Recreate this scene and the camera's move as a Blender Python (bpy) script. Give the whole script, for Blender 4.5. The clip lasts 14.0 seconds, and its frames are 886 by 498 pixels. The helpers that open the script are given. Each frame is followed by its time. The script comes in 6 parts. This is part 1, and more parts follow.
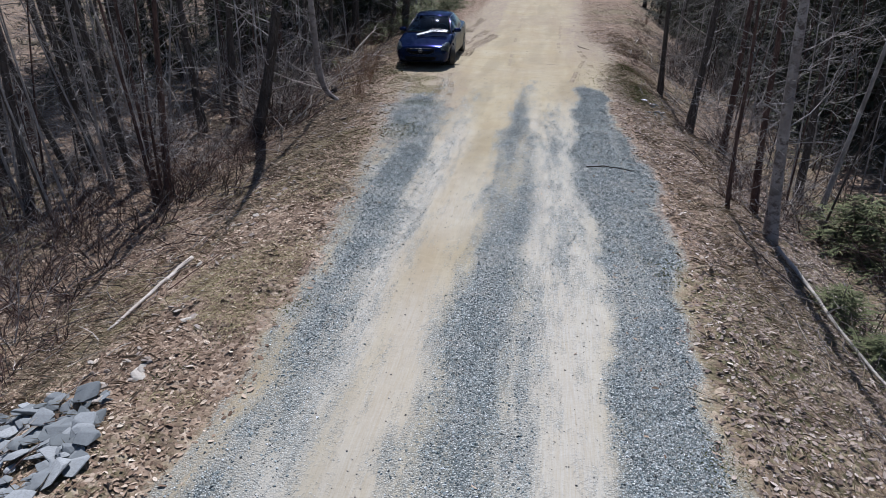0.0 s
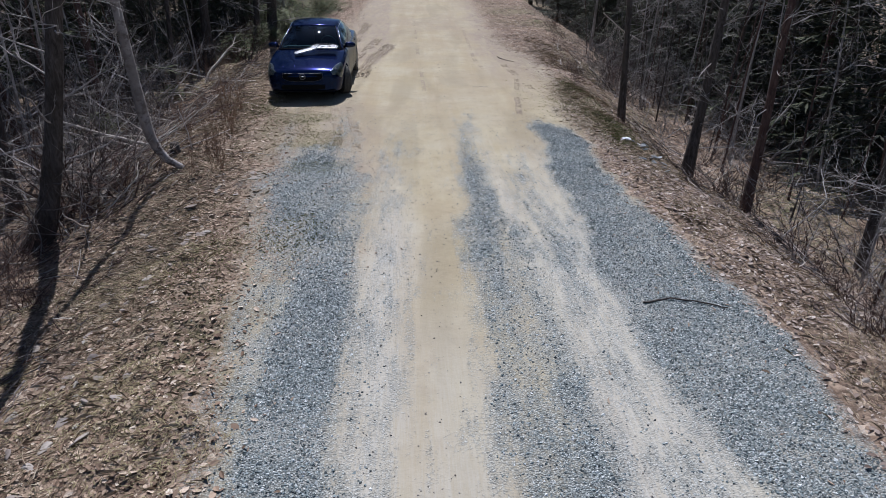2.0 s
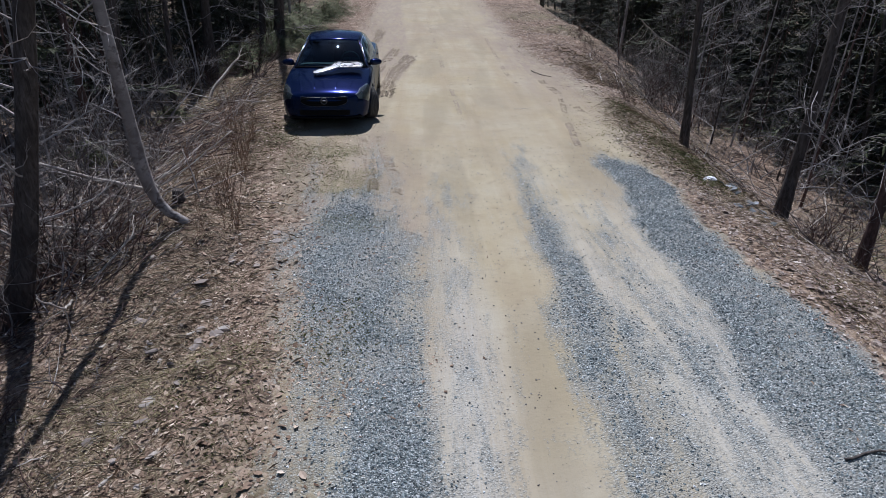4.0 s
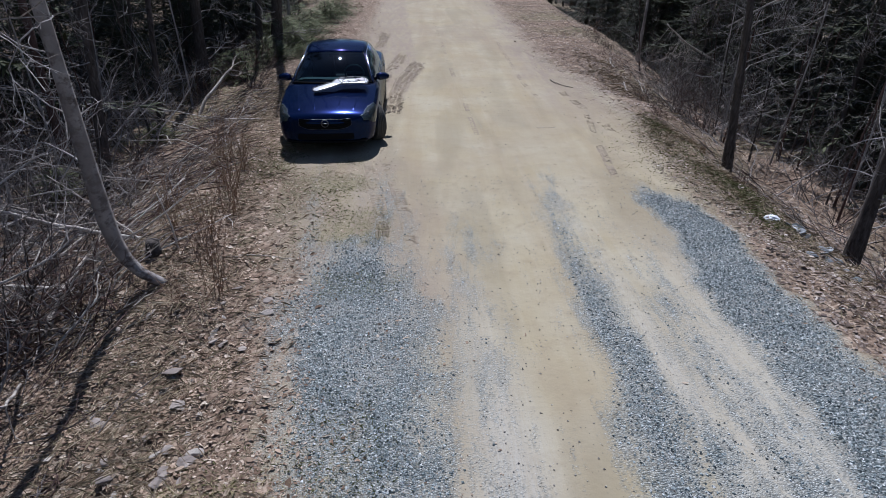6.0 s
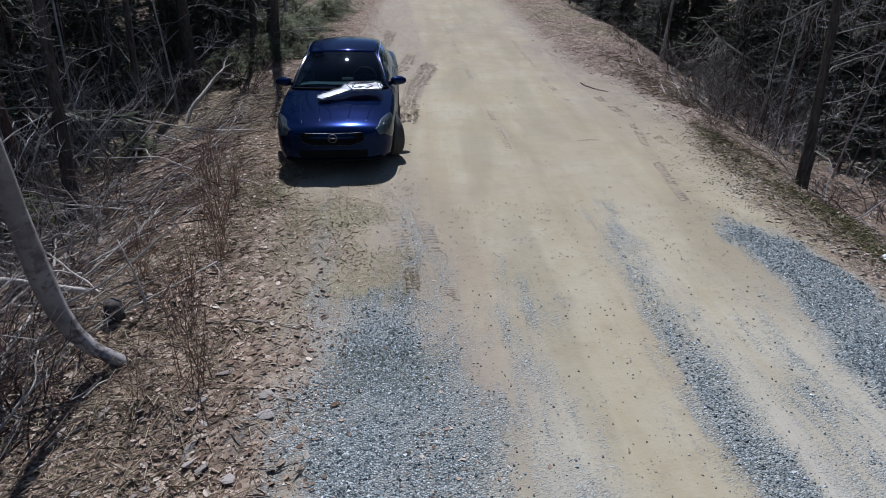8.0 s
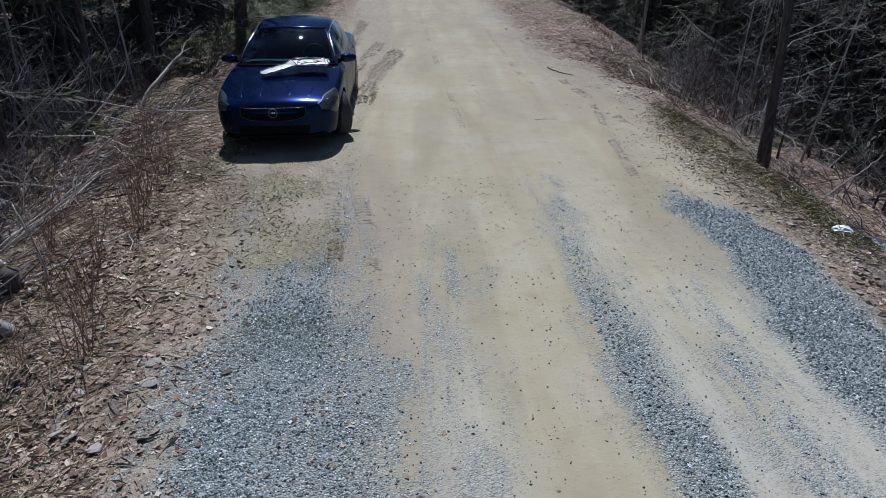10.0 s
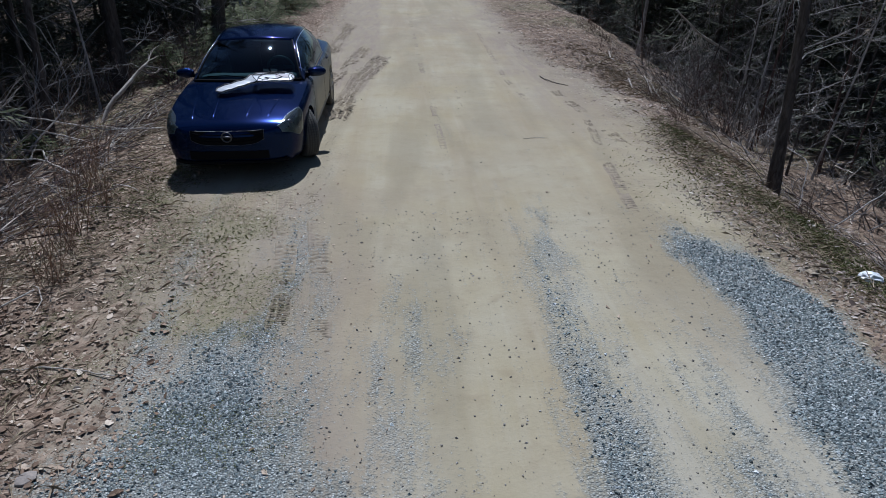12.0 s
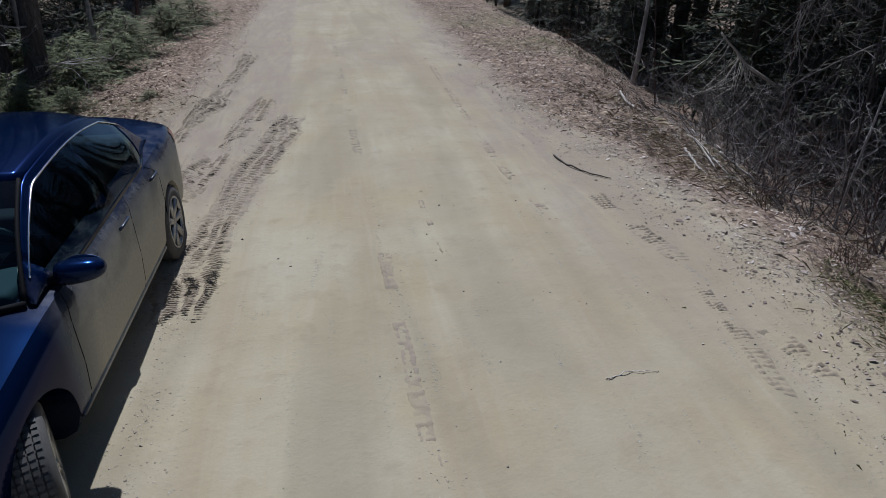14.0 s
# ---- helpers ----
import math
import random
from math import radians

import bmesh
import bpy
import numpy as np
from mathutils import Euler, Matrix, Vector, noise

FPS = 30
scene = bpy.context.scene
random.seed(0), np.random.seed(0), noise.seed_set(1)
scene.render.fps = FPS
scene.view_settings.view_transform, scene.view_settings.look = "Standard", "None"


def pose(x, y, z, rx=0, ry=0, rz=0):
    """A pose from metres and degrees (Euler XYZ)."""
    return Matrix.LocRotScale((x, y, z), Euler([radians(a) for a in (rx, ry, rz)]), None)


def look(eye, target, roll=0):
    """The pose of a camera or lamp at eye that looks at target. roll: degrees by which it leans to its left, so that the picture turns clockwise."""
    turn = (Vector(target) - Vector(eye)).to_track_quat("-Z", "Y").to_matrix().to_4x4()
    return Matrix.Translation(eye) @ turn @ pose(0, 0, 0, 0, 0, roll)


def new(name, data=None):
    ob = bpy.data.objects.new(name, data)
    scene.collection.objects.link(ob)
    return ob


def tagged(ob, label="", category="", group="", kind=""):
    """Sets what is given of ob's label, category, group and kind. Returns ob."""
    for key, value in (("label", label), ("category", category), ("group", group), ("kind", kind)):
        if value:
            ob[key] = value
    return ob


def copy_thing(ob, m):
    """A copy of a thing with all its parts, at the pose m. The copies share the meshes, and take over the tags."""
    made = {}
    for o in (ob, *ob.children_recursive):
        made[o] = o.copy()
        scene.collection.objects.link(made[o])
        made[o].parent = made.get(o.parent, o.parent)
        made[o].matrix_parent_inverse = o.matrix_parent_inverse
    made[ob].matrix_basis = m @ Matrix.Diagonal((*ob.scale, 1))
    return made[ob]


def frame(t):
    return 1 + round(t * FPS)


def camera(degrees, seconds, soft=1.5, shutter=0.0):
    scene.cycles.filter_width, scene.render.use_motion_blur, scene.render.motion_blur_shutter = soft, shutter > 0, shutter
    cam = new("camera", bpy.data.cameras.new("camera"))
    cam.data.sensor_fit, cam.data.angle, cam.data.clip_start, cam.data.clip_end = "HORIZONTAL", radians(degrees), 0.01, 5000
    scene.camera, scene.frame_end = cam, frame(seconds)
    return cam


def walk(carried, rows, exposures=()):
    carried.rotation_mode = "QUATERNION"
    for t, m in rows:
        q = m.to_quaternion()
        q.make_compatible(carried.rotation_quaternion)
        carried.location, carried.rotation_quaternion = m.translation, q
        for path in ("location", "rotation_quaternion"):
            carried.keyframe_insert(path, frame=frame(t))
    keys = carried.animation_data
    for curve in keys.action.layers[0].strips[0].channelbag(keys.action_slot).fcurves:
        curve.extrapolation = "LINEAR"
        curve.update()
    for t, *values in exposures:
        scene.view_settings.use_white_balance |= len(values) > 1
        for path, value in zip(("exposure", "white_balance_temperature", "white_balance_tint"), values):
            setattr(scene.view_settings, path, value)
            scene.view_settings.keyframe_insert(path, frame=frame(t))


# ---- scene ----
# ---- camera and its way ----
cam = camera(69.23, 14.0, soft=0.8)
ROWS = [
    (0.0, 0.699, -2.423, 3.546, 64.21, -0.21, 8.96),
    (0.5, 0.631, -1.421, 3.453, 64.18, -0.12, 9.41),
    (1.0, 0.360, 0.067, 3.293, 64.13, -0.11, 5.40),
    (1.5, -0.141, 1.728, 3.217, 64.13, -0.17, -1.85),
    (2.0, -0.683, 3.134, 3.207, 64.06, -0.20, -2.49),
    (2.5, -1.140, 4.113, 3.207, 63.97, -0.30, -2.86),
    (3.0, -1.459, 4.757, 3.199, 63.93, -0.38, -3.04),
    (3.2, -1.472, 4.937, 3.205, 63.98, -0.41, -3.03),
    (5.3, -1.406, 5.706, 3.358, 63.78, 0.15, -2.44),
    (5.5, -1.492, 5.980, 3.362, 63.60, -0.04, -2.71),
    (6.0, -1.619, 6.771, 3.349, 63.50, -0.09, -2.70),
    (6.5, -1.735, 7.575, 3.334, 63.56, 0.10, -2.68),
    (7.0, -1.881, 8.250, 3.313, 63.45, 0.15, -2.69),
    (7.2, -1.946, 8.427, 3.301, 63.36, 0.10, -2.73),
    (9.3, -2.036, 8.640, 2.655, 63.62, -0.08, -3.62),
    (9.5, -1.866, 8.636, 2.655, 63.61, -0.09, -3.62),
    (10.0, -1.361, 8.669, 2.662, 63.61, -0.05, -3.61),
    (10.5, -1.073, 8.709, 2.675, 63.59, -0.08, -3.69),
    (11.0, -0.989, 8.751, 2.688, 63.51, -0.06, -3.73),
    (11.5, -0.983, 8.875, 2.690, 63.48, -0.03, -3.66),
    (12.0, -1.006, 9.658, 2.697, 63.44, 0.03, -3.66),
    (12.5, -1.035, 11.007, 2.689, 63.56, 0.02, -3.68),
    (13.0, -1.060, 12.875, 2.659, 63.64, 0.14, -5.32),
    (13.5, -1.215, 14.381, 2.546, 63.78, 0.23, -8.05),
    (14.0, -0.821, 15.527, 2.490, 63.56, 0.24, -9.86),
]
walk(cam, [(t, pose(x, y, z, rx, ry, rz)) for t, x, y, z, rx, ry, rz in ROWS],
     [(0, 0.30, 5850, 14.5), (3, 0.18, 5760, 15.3), (6.5, 0.13, 5600, 15), (9.5, 0.03, 5470, 11.5), (11, -0.04, 5370, 9.5), (13, -0.15, 5520, 12), (14, -0.10, 5560, 12)])

# ---- world, sun, exposure ----
SUN_EL, SUN_AZ = radians(56), radians(-3)
world = bpy.data.worlds.new("world")
scene.world = world
world.use_nodes = True
wn = world.node_tree
sky = wn.nodes.new("ShaderNodeTexSky")
sky.sky_type, sky.sun_disc = "NISHITA", False
sky.dust_density, sky.ozone_density = 0.3, 2.0
sky.sun_elevation, sky.sun_rotation = SUN_EL, SUN_AZ
wn.links.new(sky.outputs[0], wn.nodes["Background"].inputs[0])
wn.nodes["Background"].inputs[1].default_value = 0.06
sun_data = bpy.data.lights.new("sun", "SUN")
sun_data.energy, sun_data.angle, sun_data.color = 5.0, radians(0.53), (1.0, 0.975, 0.94)
sun = new("sun", sun_data)
sun_from = Vector((math.sin(SUN_AZ) * math.cos(SUN_EL), math.cos(SUN_AZ) * math.cos(SUN_EL), math.sin(SUN_EL)))
sun.matrix_world = look(sun_from * 60, (0, 0, 0))
scene.view_settings.exposure = 0.0


# ---- materials ----
class Nodes:
    """A short way to write node materials."""

    def __init__(self, name):
        self.m = bpy.data.materials.new(name)
        self.m.use_nodes = True
        self.t = self.m.node_tree
        self.bsdf = self.t.nodes["Principled BSDF"]
        self.out = self.t.nodes["Material Output"]

    def add(self, kind, ins=None, **props):
        n = self.t.nodes.new("ShaderNode" + kind)
        for k, v in props.items():
            setattr(n, k, v)
        for k, v in (ins or {}).items():
            self.put(n, k, v)
        return n

    def put(self, n, key, v):
        s = n.inputs[key]
        if isinstance(v, bpy.types.NodeSocket):
            self.t.links.new(v, s)
        else:
            s.default_value = (*v, 1) if isinstance(v, tuple) and len(v) == 3 and s.type == "RGBA" else v

    def math(self, op, a, b=0.0, c=0.0):
        n = self.add("Math", {0: a, 1: b, 2: c}, operation=op)
        return n.outputs[0]

    def mix(self, f, a, b):
        n = self.add("Mix", {"Factor": f}, data_type="RGBA")
        self.put(n, 6, a)
        self.put(n, 7, b)
        return n.outputs[2]

    def ramp(self, f, *stops):
        n = self.add("ValToRGB", {0: f})
        e = n.color_ramp.elements
        while len(e) < len(stops):
            e.new(0.5)
        for i, (p, c) in enumerate(stops):
            e[i].position = p
            e[i].color = (*c, 1) if isinstance(c, tuple) else (c, c, c, 1)
        return n.outputs[0]

    def where(self):
        return self.add("NewGeometry").outputs["Position"]

    def local(self):
        return self.add("TexCoord").outputs["Object"]

    def noise(self, scale, detail=4.0, rough=0.55, at=None, warp=0.0):
        n = self.add("TexNoise", {"Scale": scale, "Detail": detail, "Roughness": rough, "Distortion": warp})
        if at is not None:
            self.put(n, "Vector", at)
        return n.outputs[0]

    def cells(self, scale, at=None, feature="F1"):
        n = self.add("TexVoronoi", {"Scale": scale}, feature=feature)
        if at is not None:
            self.put(n, "Vector", at)
        return n

    def bump(self, height, strength=0.5, distance=0.02, normal=None):
        n = self.add("Bump", {"Strength": strength, "Distance": distance, "Height": height})
        if normal is not None:
            self.put(n, "Normal", normal)
        return n.outputs[0]

    def done(self, color=None, rough=None, normal=None, metal=None, **more):
        for k, v in (("Base Color", color), ("Roughness", rough), ("Normal", normal), ("Metallic", metal), *more.items()):
            if v is not None:
                self.put(self.bsdf, k.replace("_", " "), v)
        return self.m


def m_ground():
    n = Nodes("ground_soil_gravel_sand")
    p = n.where()
    zone = n.add("Attribute", attribute_name="zone").outputs["Color"]
    sep = n.add("SeparateColor", {0: zone})
    gravel, sand, green = sep.outputs[0], sep.outputs[1], sep.outputs[2]
    big, mid, fine = n.noise(0.9, 5, at=p), n.noise(4.0, 5, 0.6, at=p), n.noise(38, 4, 0.65, at=p)
    # forest floor: dead leaves, twigs and soil
    lv = n.cells(17, at=p)
    lv2 = n.cells(34, at=p)
    leaf = n.ramp(n.add("SeparateColor", {0: lv.outputs["Color"]}).outputs[0],
                  (0.0, (0.085, 0.057, 0.041)), (0.35, (0.195, 0.138, 0.098)), (0.7, (0.315, 0.234, 0.17)), (1.0, (0.45, 0.36, 0.275)))
    leaf2 = n.ramp(n.add("SeparateColor", {0: lv2.outputs["Color"]}).outputs[1], (0.0, (0.075, 0.05, 0.036)), (1.0, (0.27, 0.195, 0.14)))
    floor = n.mix(n.ramp(mid, (0.4, 0.0), (0.6, 1.0)), leaf, leaf2)
    floor = n.mix(n.ramp(n.noise(2.1, 6, 0.65, at=p), (0.52, 0.0), (0.68, 0.75)), floor, (0.085, 0.06, 0.043))
    floor = n.mix(n.math("MULTIPLY", green, n.ramp(n.noise(9, 5, 0.7, at=p), (0.42, 0.0), (0.6, 0.75))), floor, (0.085, 0.105, 0.035))
    # packed sand
    sandc = n.mix(n.ramp(big, (0.35, 0.0), (0.65, 1.0)), (0.318, 0.268, 0.168), (0.358, 0.317, 0.225))
    sandc = n.mix(n.ramp(n.noise(120, 3, 0.6, at=p), (0.35, 0.0), (0.75, 0.35)), sandc, (0.29, 0.243, 0.17))
    strip = n.add("VectorMath", {0: p, 1: (1.5, 0.11, 1.0)}, operation="MULTIPLY").outputs[0]
    sandc = n.mix(n.ramp(n.noise(1.0, 4, 0.55, at=strip, warp=0.4), (0.46, 0.0), (0.64, 0.7)), sandc, (0.280, 0.224, 0.142))
    streak = n.add("VectorMath", {0: p, 1: (9.0, 0.5, 1.0)}, operation="MULTIPLY").outputs[0]
    sandc = n.mix(n.ramp(n.noise(1.0, 4, 0.6, at=streak, warp=0.5), (0.5, 0.0), (0.7, 0.2)), sandc, (0.40, 0.36, 0.285))
    sandc = n.mix(n.ramp(mid, (0.54, 0.0), (0.68, 0.4)), sandc, (0.25, 0.20, 0.13))
    sandc = n.mix(n.ramp(n.noise(0.42, 5, 0.6, at=p, warp=0.8), (0.45, 0.0), (0.66, 0.55)), sandc, (0.272, 0.224, 0.155))
    sandc = n.mix(n.ramp(n.noise(1.0, 3, 0.5, at=n.add("VectorMath", {0: p, 1: (0.9, 0.22, 1.0)}, operation="MULTIPLY").outputs[0], warp=1.0), (0.5, 0.0), (0.62, 0.5)), sandc, (0.235, 0.20, 0.135))
    pale = n.add("Attribute", attribute_name="pale").outputs["Fac"]
    sandc = n.mix(n.math("MULTIPLY", pale, n.ramp(n.noise(6, 5, 0.65, at=streak), (0.3, 0.35), (0.65, 0.8))), sandc, (0.41, 0.395, 0.355))
    loose = n.add("Attribute", attribute_name="loose").outputs["Fac"]
    churn = n.ramp(n.noise(1.0, 5, 0.65, at=n.add("VectorMath", {0: p, 1: (5.0, 0.8, 1.0)}, operation="MULTIPLY").outputs[0], warp=0.6), (0.36, 0.35), (0.62, 1.0))
    sandc = n.mix(n.math("MULTIPLY", loose, churn), sandc, (0.25, 0.203, 0.157))
    turned = n.add("Attribute", attribute_name="turned").outputs["Fac"]
    sandc = n.mix(n.math("MULTIPLY", turned, n.ramp(n.noise(30, 5, 0.7, at=p), (0.35, 0.35), (0.6, 0.95))), sandc, (0.155, 0.12, 0.085))
    sandc = n.mix(n.math("MULTIPLY", green, n.ramp(n.noise(11, 5, 0.7, at=p), (0.4, 0.0), (0.6, 0.6))), sandc, (0.17, 0.155, 0.075))
    # crushed stone
    gv = n.cells(72, at=p)
    gs = n.add("SeparateColor", {0: gv.outputs["Color"]})
    grey = n.ramp(gs.outputs[0], (0.0, (0.10, 0.115, 0.112)), (0.45, (0.235, 0.262, 0.252)), (0.8, (0.38, 0.41, 0.395)), (1.0, (0.58, 0.595, 0.57)))
    # shade in the gaps between stones, put into the colour by cell distance
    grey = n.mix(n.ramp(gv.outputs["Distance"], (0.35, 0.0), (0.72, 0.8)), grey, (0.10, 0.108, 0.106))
    grey = n.mix(n.ramp(n.noise(1.7, 5, 0.6, at=p), (0.42, 0.0), (0.7, 0.6)), grey, (0.36, 0.345, 0.30))
    # borders broken by noise
    edge = n.math("SUBTRACT", n.math("ADD", n.math("MULTIPLY", mid, 0.5), n.math("MULTIPLY", fine, 0.55)), 0.525)
    f_sand = n.ramp(n.math("ADD", sand, n.math("MULTIPLY", edge, 1.1)), (0.38, 0.0), (0.62, 1.0))
    long = n.add("VectorMath", {0: p, 1: (7.0, 1.3, 1.0)}, operation="MULTIPLY").outputs[0]
    edge_g = n.math("SUBTRACT", n.math("ADD", n.math("MULTIPLY", n.noise(1.0, 5, 0.65, at=long), 0.6), n.math("MULTIPLY", fine, 0.5)), 0.55)
    f_grav = n.ramp(n.math("ADD", gravel, n.math("MULTIPLY", edge_g, 2.3)), (0.20, 0.0), (0.5, 0.55), (0.85, 1.0))
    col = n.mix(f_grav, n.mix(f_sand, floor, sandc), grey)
    h_floor = n.math("ADD", n.math("MULTIPLY", n.math("SUBTRACT", 1.0, lv.outputs["Distance"]), 0.9), n.math("MULTIPLY", fine, 0.7))
    h_sand = n.math("ADD", n.math("MULTIPLY", fine, 0.13), n.math("MULTIPLY", mid, 0.55))
    h_grav = n.math("SUBTRACT", 1.0, gv.outputs["Distance"])
    h = n.add("Mix", {"Factor": f_sand}, data_type="FLOAT")
    n.put(h, 2, h_floor)
    n.put(h, 3, h_sand)
    h2 = n.add("Mix", {"Factor": f_grav}, data_type="FLOAT")
    n.put(h2, 2, h.outputs[0])
    n.put(h2, 3, h_grav)
    return n.done(col, 0.95, n.bump(h2.outputs[0], 0.75, 0.03), Specular_IOR_Level=0.15)


def m_stones(name, *stops, by="island"):
    n = Nodes(name)
    rnd = n.add("NewGeometry").outputs["Random Per Island"] if by == "island" else n.add("ObjectInfo").outputs["Random"]
    c = n.ramp(rnd, *stops)
    g = n.noise(60, 4, 0.6, at=n.where())
    c = n.mix(n.ramp(g, (0.35, 0.0), (0.7, 0.45)), c, (0.13, 0.13, 0.125))
    return n.done(c, 0.88, n.bump(g, 0.35, 0.01), Specular_IOR_Level=0.25)


def m_leaf(name, *stops):
    n = Nodes(name)
    c = n.ramp(n.add("NewGeometry").outputs["Random Per Island"], *stops)
    g = n.noise(45, 3, 0.6, at=n.where())
    return n.done(n.mix(n.ramp(g, (0.35, 0.0), (0.7, 0.4)), c, (0.11, 0.075, 0.05)), 0.8, n.bump(g, 0.3, 0.005), Specular_IOR_Level=0.2)


def m_bark(name, a, b, patch=None, scale=1.0):
    n = Nodes(name)
    p = n.local()
    st = n.add("VectorMath", {0: p, 1: (1.0, 1.0, 0.22)}, operation="MULTIPLY").outputs[0]
    g = n.noise(26 * scale, 6, 0.7, at=st, warp=0.6)
    c = n.mix(n.ramp(g, (0.36, 0.0), (0.64, 1.0)), a, b)
    big = n.noise(2.3, 4, 0.6, at=p)
    c = n.mix(n.ramp(big, (0.42, 0.0), (0.62, 0.6)), c, patch or a)
    return n.done(c, 0.92, n.bump(g, 0.7, 0.02), Specular_IOR_Level=0.15)


def m_birch():
    n = Nodes("pale_birch_bark")
    p = n.local()
    flat = n.add("VectorMath", {0: p, 1: (7.0, 7.0, 9.0)}, operation="MULTIPLY").outputs[0]
    c = n.mix(n.ramp(n.noise(1.0, 5, 0.7, at=flat), (0.48, 0.0), (0.6, 1.0)), (0.34, 0.312, 0.29), (0.11, 0.09, 0.08))
    c = n.mix(n.ramp(n.noise(2.6, 4, at=p), (0.42, 0.0), (0.58, 0.75)), c, (0.20, 0.175, 0.16))
    return n.done(c, 0.85, n.bump(n.noise(30, 5, at=p), 0.4, 0.01), Specular_IOR_Level=0.2)


def m_plain(name, color, rough=0.5, metal=0.0, grain=0.0, scale=60, **more):
    n = Nodes(name)
    c = color
    nrm = None
    if grain:
        g = n.noise(scale, 4, 0.6, at=n.local())
        c = n.mix(n.ramp(g, (0.3, 0.0), (0.7, grain)), color, tuple(0.45 * v for v in color))
        nrm = n.bump(g, 0.15, 0.004)
    return n.done(c, rough, nrm, metal, **more)


def m_paint():
    n = Nodes("dark_blue_car_paint_with_road_dust")
    p = n.local()
    x, y, z = n.add("SeparateXYZ", {0: p}).outputs
    flake = n.cells(900, at=p)
    base = n.mix(n.ramp(n.add("SeparateColor", {0: flake.outputs["Color"]}).outputs[0], (0.0, 0.0), (1.0, 0.35)), (0.0023, 0.0094, 0.039), (0.0044, 0.019, 0.078))
    dirt = n.noise(5.0, 6, 0.65, at=p)
    low = n.ramp(n.math("ADD", z, n.math("MULTIPLY", n.math("SUBTRACT", dirt, 0.5), 0.3)), (0.62, 1.0), (1.0, 0.0))
    side = n.ramp(n.math("MULTIPLY", y, 0.2), (0.26, 0.0), (0.36, 1.0))
    dust = n.math("MULTIPLY", n.math("MULTIPLY", low, side), n.ramp(n.noise(45, 4, 0.7, at=p), (0.25, 0.75), (0.7, 0.97)))
    col = n.mix(dust, base, (0.52, 0.475, 0.37))
    n.put(n.bsdf, "Coat Weight", n.math("MULTIPLY", n.math("SUBTRACT", 1.0, dust), 0.2))
    n.put(n.bsdf, "Coat Roughness", 0.05)
    return n.done(col, n.math("ADD", n.math("MULTIPLY", dust, 0.5), 0.17), None, n.math("MULTIPLY", n.math("SUBTRACT", 1.0, dust), 0.62), Specular_IOR_Level=0.1, Specular_Tint=(0.08, 0.24, 0.40))


def m_glass(name, tint, gloss=1.45):
    n = Nodes(name)
    tr = n.add("BsdfTransparent", {"Color": tint})
    gl = n.add("BsdfGlossy", {"Color": (0.72, 0.86, 1.0), "Roughness": 0.025})
    fr = n.add("Fresnel", {"IOR": gloss})
    mx = n.add("MixShader", {0: fr.outputs[0], 1: tr.outputs[0], 2: gl.outputs[0]})
    n.t.links.new(mx.outputs[0], n.out.inputs[0])
    return n.m


GROUND = m_ground()
GRAVEL = m_stones("blue_grey_crushed_stone", (0.0, (0.055, 0.066, 0.066)), (0.4, (0.168, 0.204, 0.203)), (0.8, (0.375, 0.422, 0.415)), (1.0, (0.74, 0.75, 0.73)))
PEBBLE = m_stones("mixed_road_pebbles", (0.0, (0.13, 0.115, 0.10)), (0.6, (0.28, 0.25, 0.21)), (1.0, (0.50, 0.46, 0.40)))
RIPRAP = m_stones("split_blue_grey_rock", (0.0, (0.12, 0.135, 0.14)), (0.6, (0.205, 0.222, 0.23)), (1.0, (0.33, 0.345, 0.35)), by="object")
FIELDSTONE = m_stones("brown_field_stone", (0.0, (0.21, 0.17, 0.145)), (0.6, (0.33, 0.28, 0.24)), (1.0, (0.46, 0.42, 0.36)), by="object")
LEAVES = m_leaf("dead_brown_leaves", (0.0, (0.095, 0.058, 0.038)), (0.35, (0.235, 0.16, 0.11)), (0.7, (0.385, 0.285, 0.205)), (0.93, (0.54, 0.435, 0.335)), (1.0, (0.66, 0.57, 0.46)))
PALE_LEAVES = m_leaf("pale_grey_brown_leaves", (0.0, (0.085, 0.062, 0.052)), (0.35, (0.185, 0.14, 0.115)), (0.7, (0.325, 0.263, 0.222)), (0.93, (0.49, 0.42, 0.36)), (1.0, (0.64, 0.565, 0.495)))
STRAW = m_leaf("dry_straw_grass", (0.0, (0.17, 0.125, 0.08)), (0.6, (0.34, 0.265, 0.175)), (1.0, (0.50, 0.42, 0.30)))
GREENS = m_leaf("fresh_green_grass", (0.0, (0.09, 0.105, 0.035)), (1.0, (0.22, 0.225, 0.085)))
NEEDLES = m_leaf("dark_spruce_needles", (0.0, (0.022, 0.034, 0.016)), (0.7, (0.045, 0.062, 0.027)), (1.0, (0.075, 0.09, 0.04)))
JUNIPER = m_leaf("green_evergreen_shoots", (0.0, (0.055, 0.075, 0.03)), (0.7, (0.12, 0.145, 0.06)), (1.0, (0.20, 0.21, 0.10)))
BARK = m_bark("dark_grey_bark", (0.045, 0.038, 0.033), (0.13, 0.112, 0.10))
BARK_RED = m_bark("reddish_brown_bark", (0.055, 0.035, 0.03), (0.15, 0.10, 0.085))
TWIG = m_bark("grey_twig_bark", (0.23, 0.212, 0.20), (0.45, 0.42, 0.395), (0.14, 0.122, 0.11))
DIM_TWIG = m_bark("dull_brown_twig_bark", (0.115, 0.10, 0.095), (0.25, 0.225, 0.21), (0.075, 0.062, 0.056))
DEADWOOD = m_bark("bleached_dead_wood", (0.38, 0.335, 0.285), (0.60, 0.555, 0.50), (0.29, 0.25, 0.21))
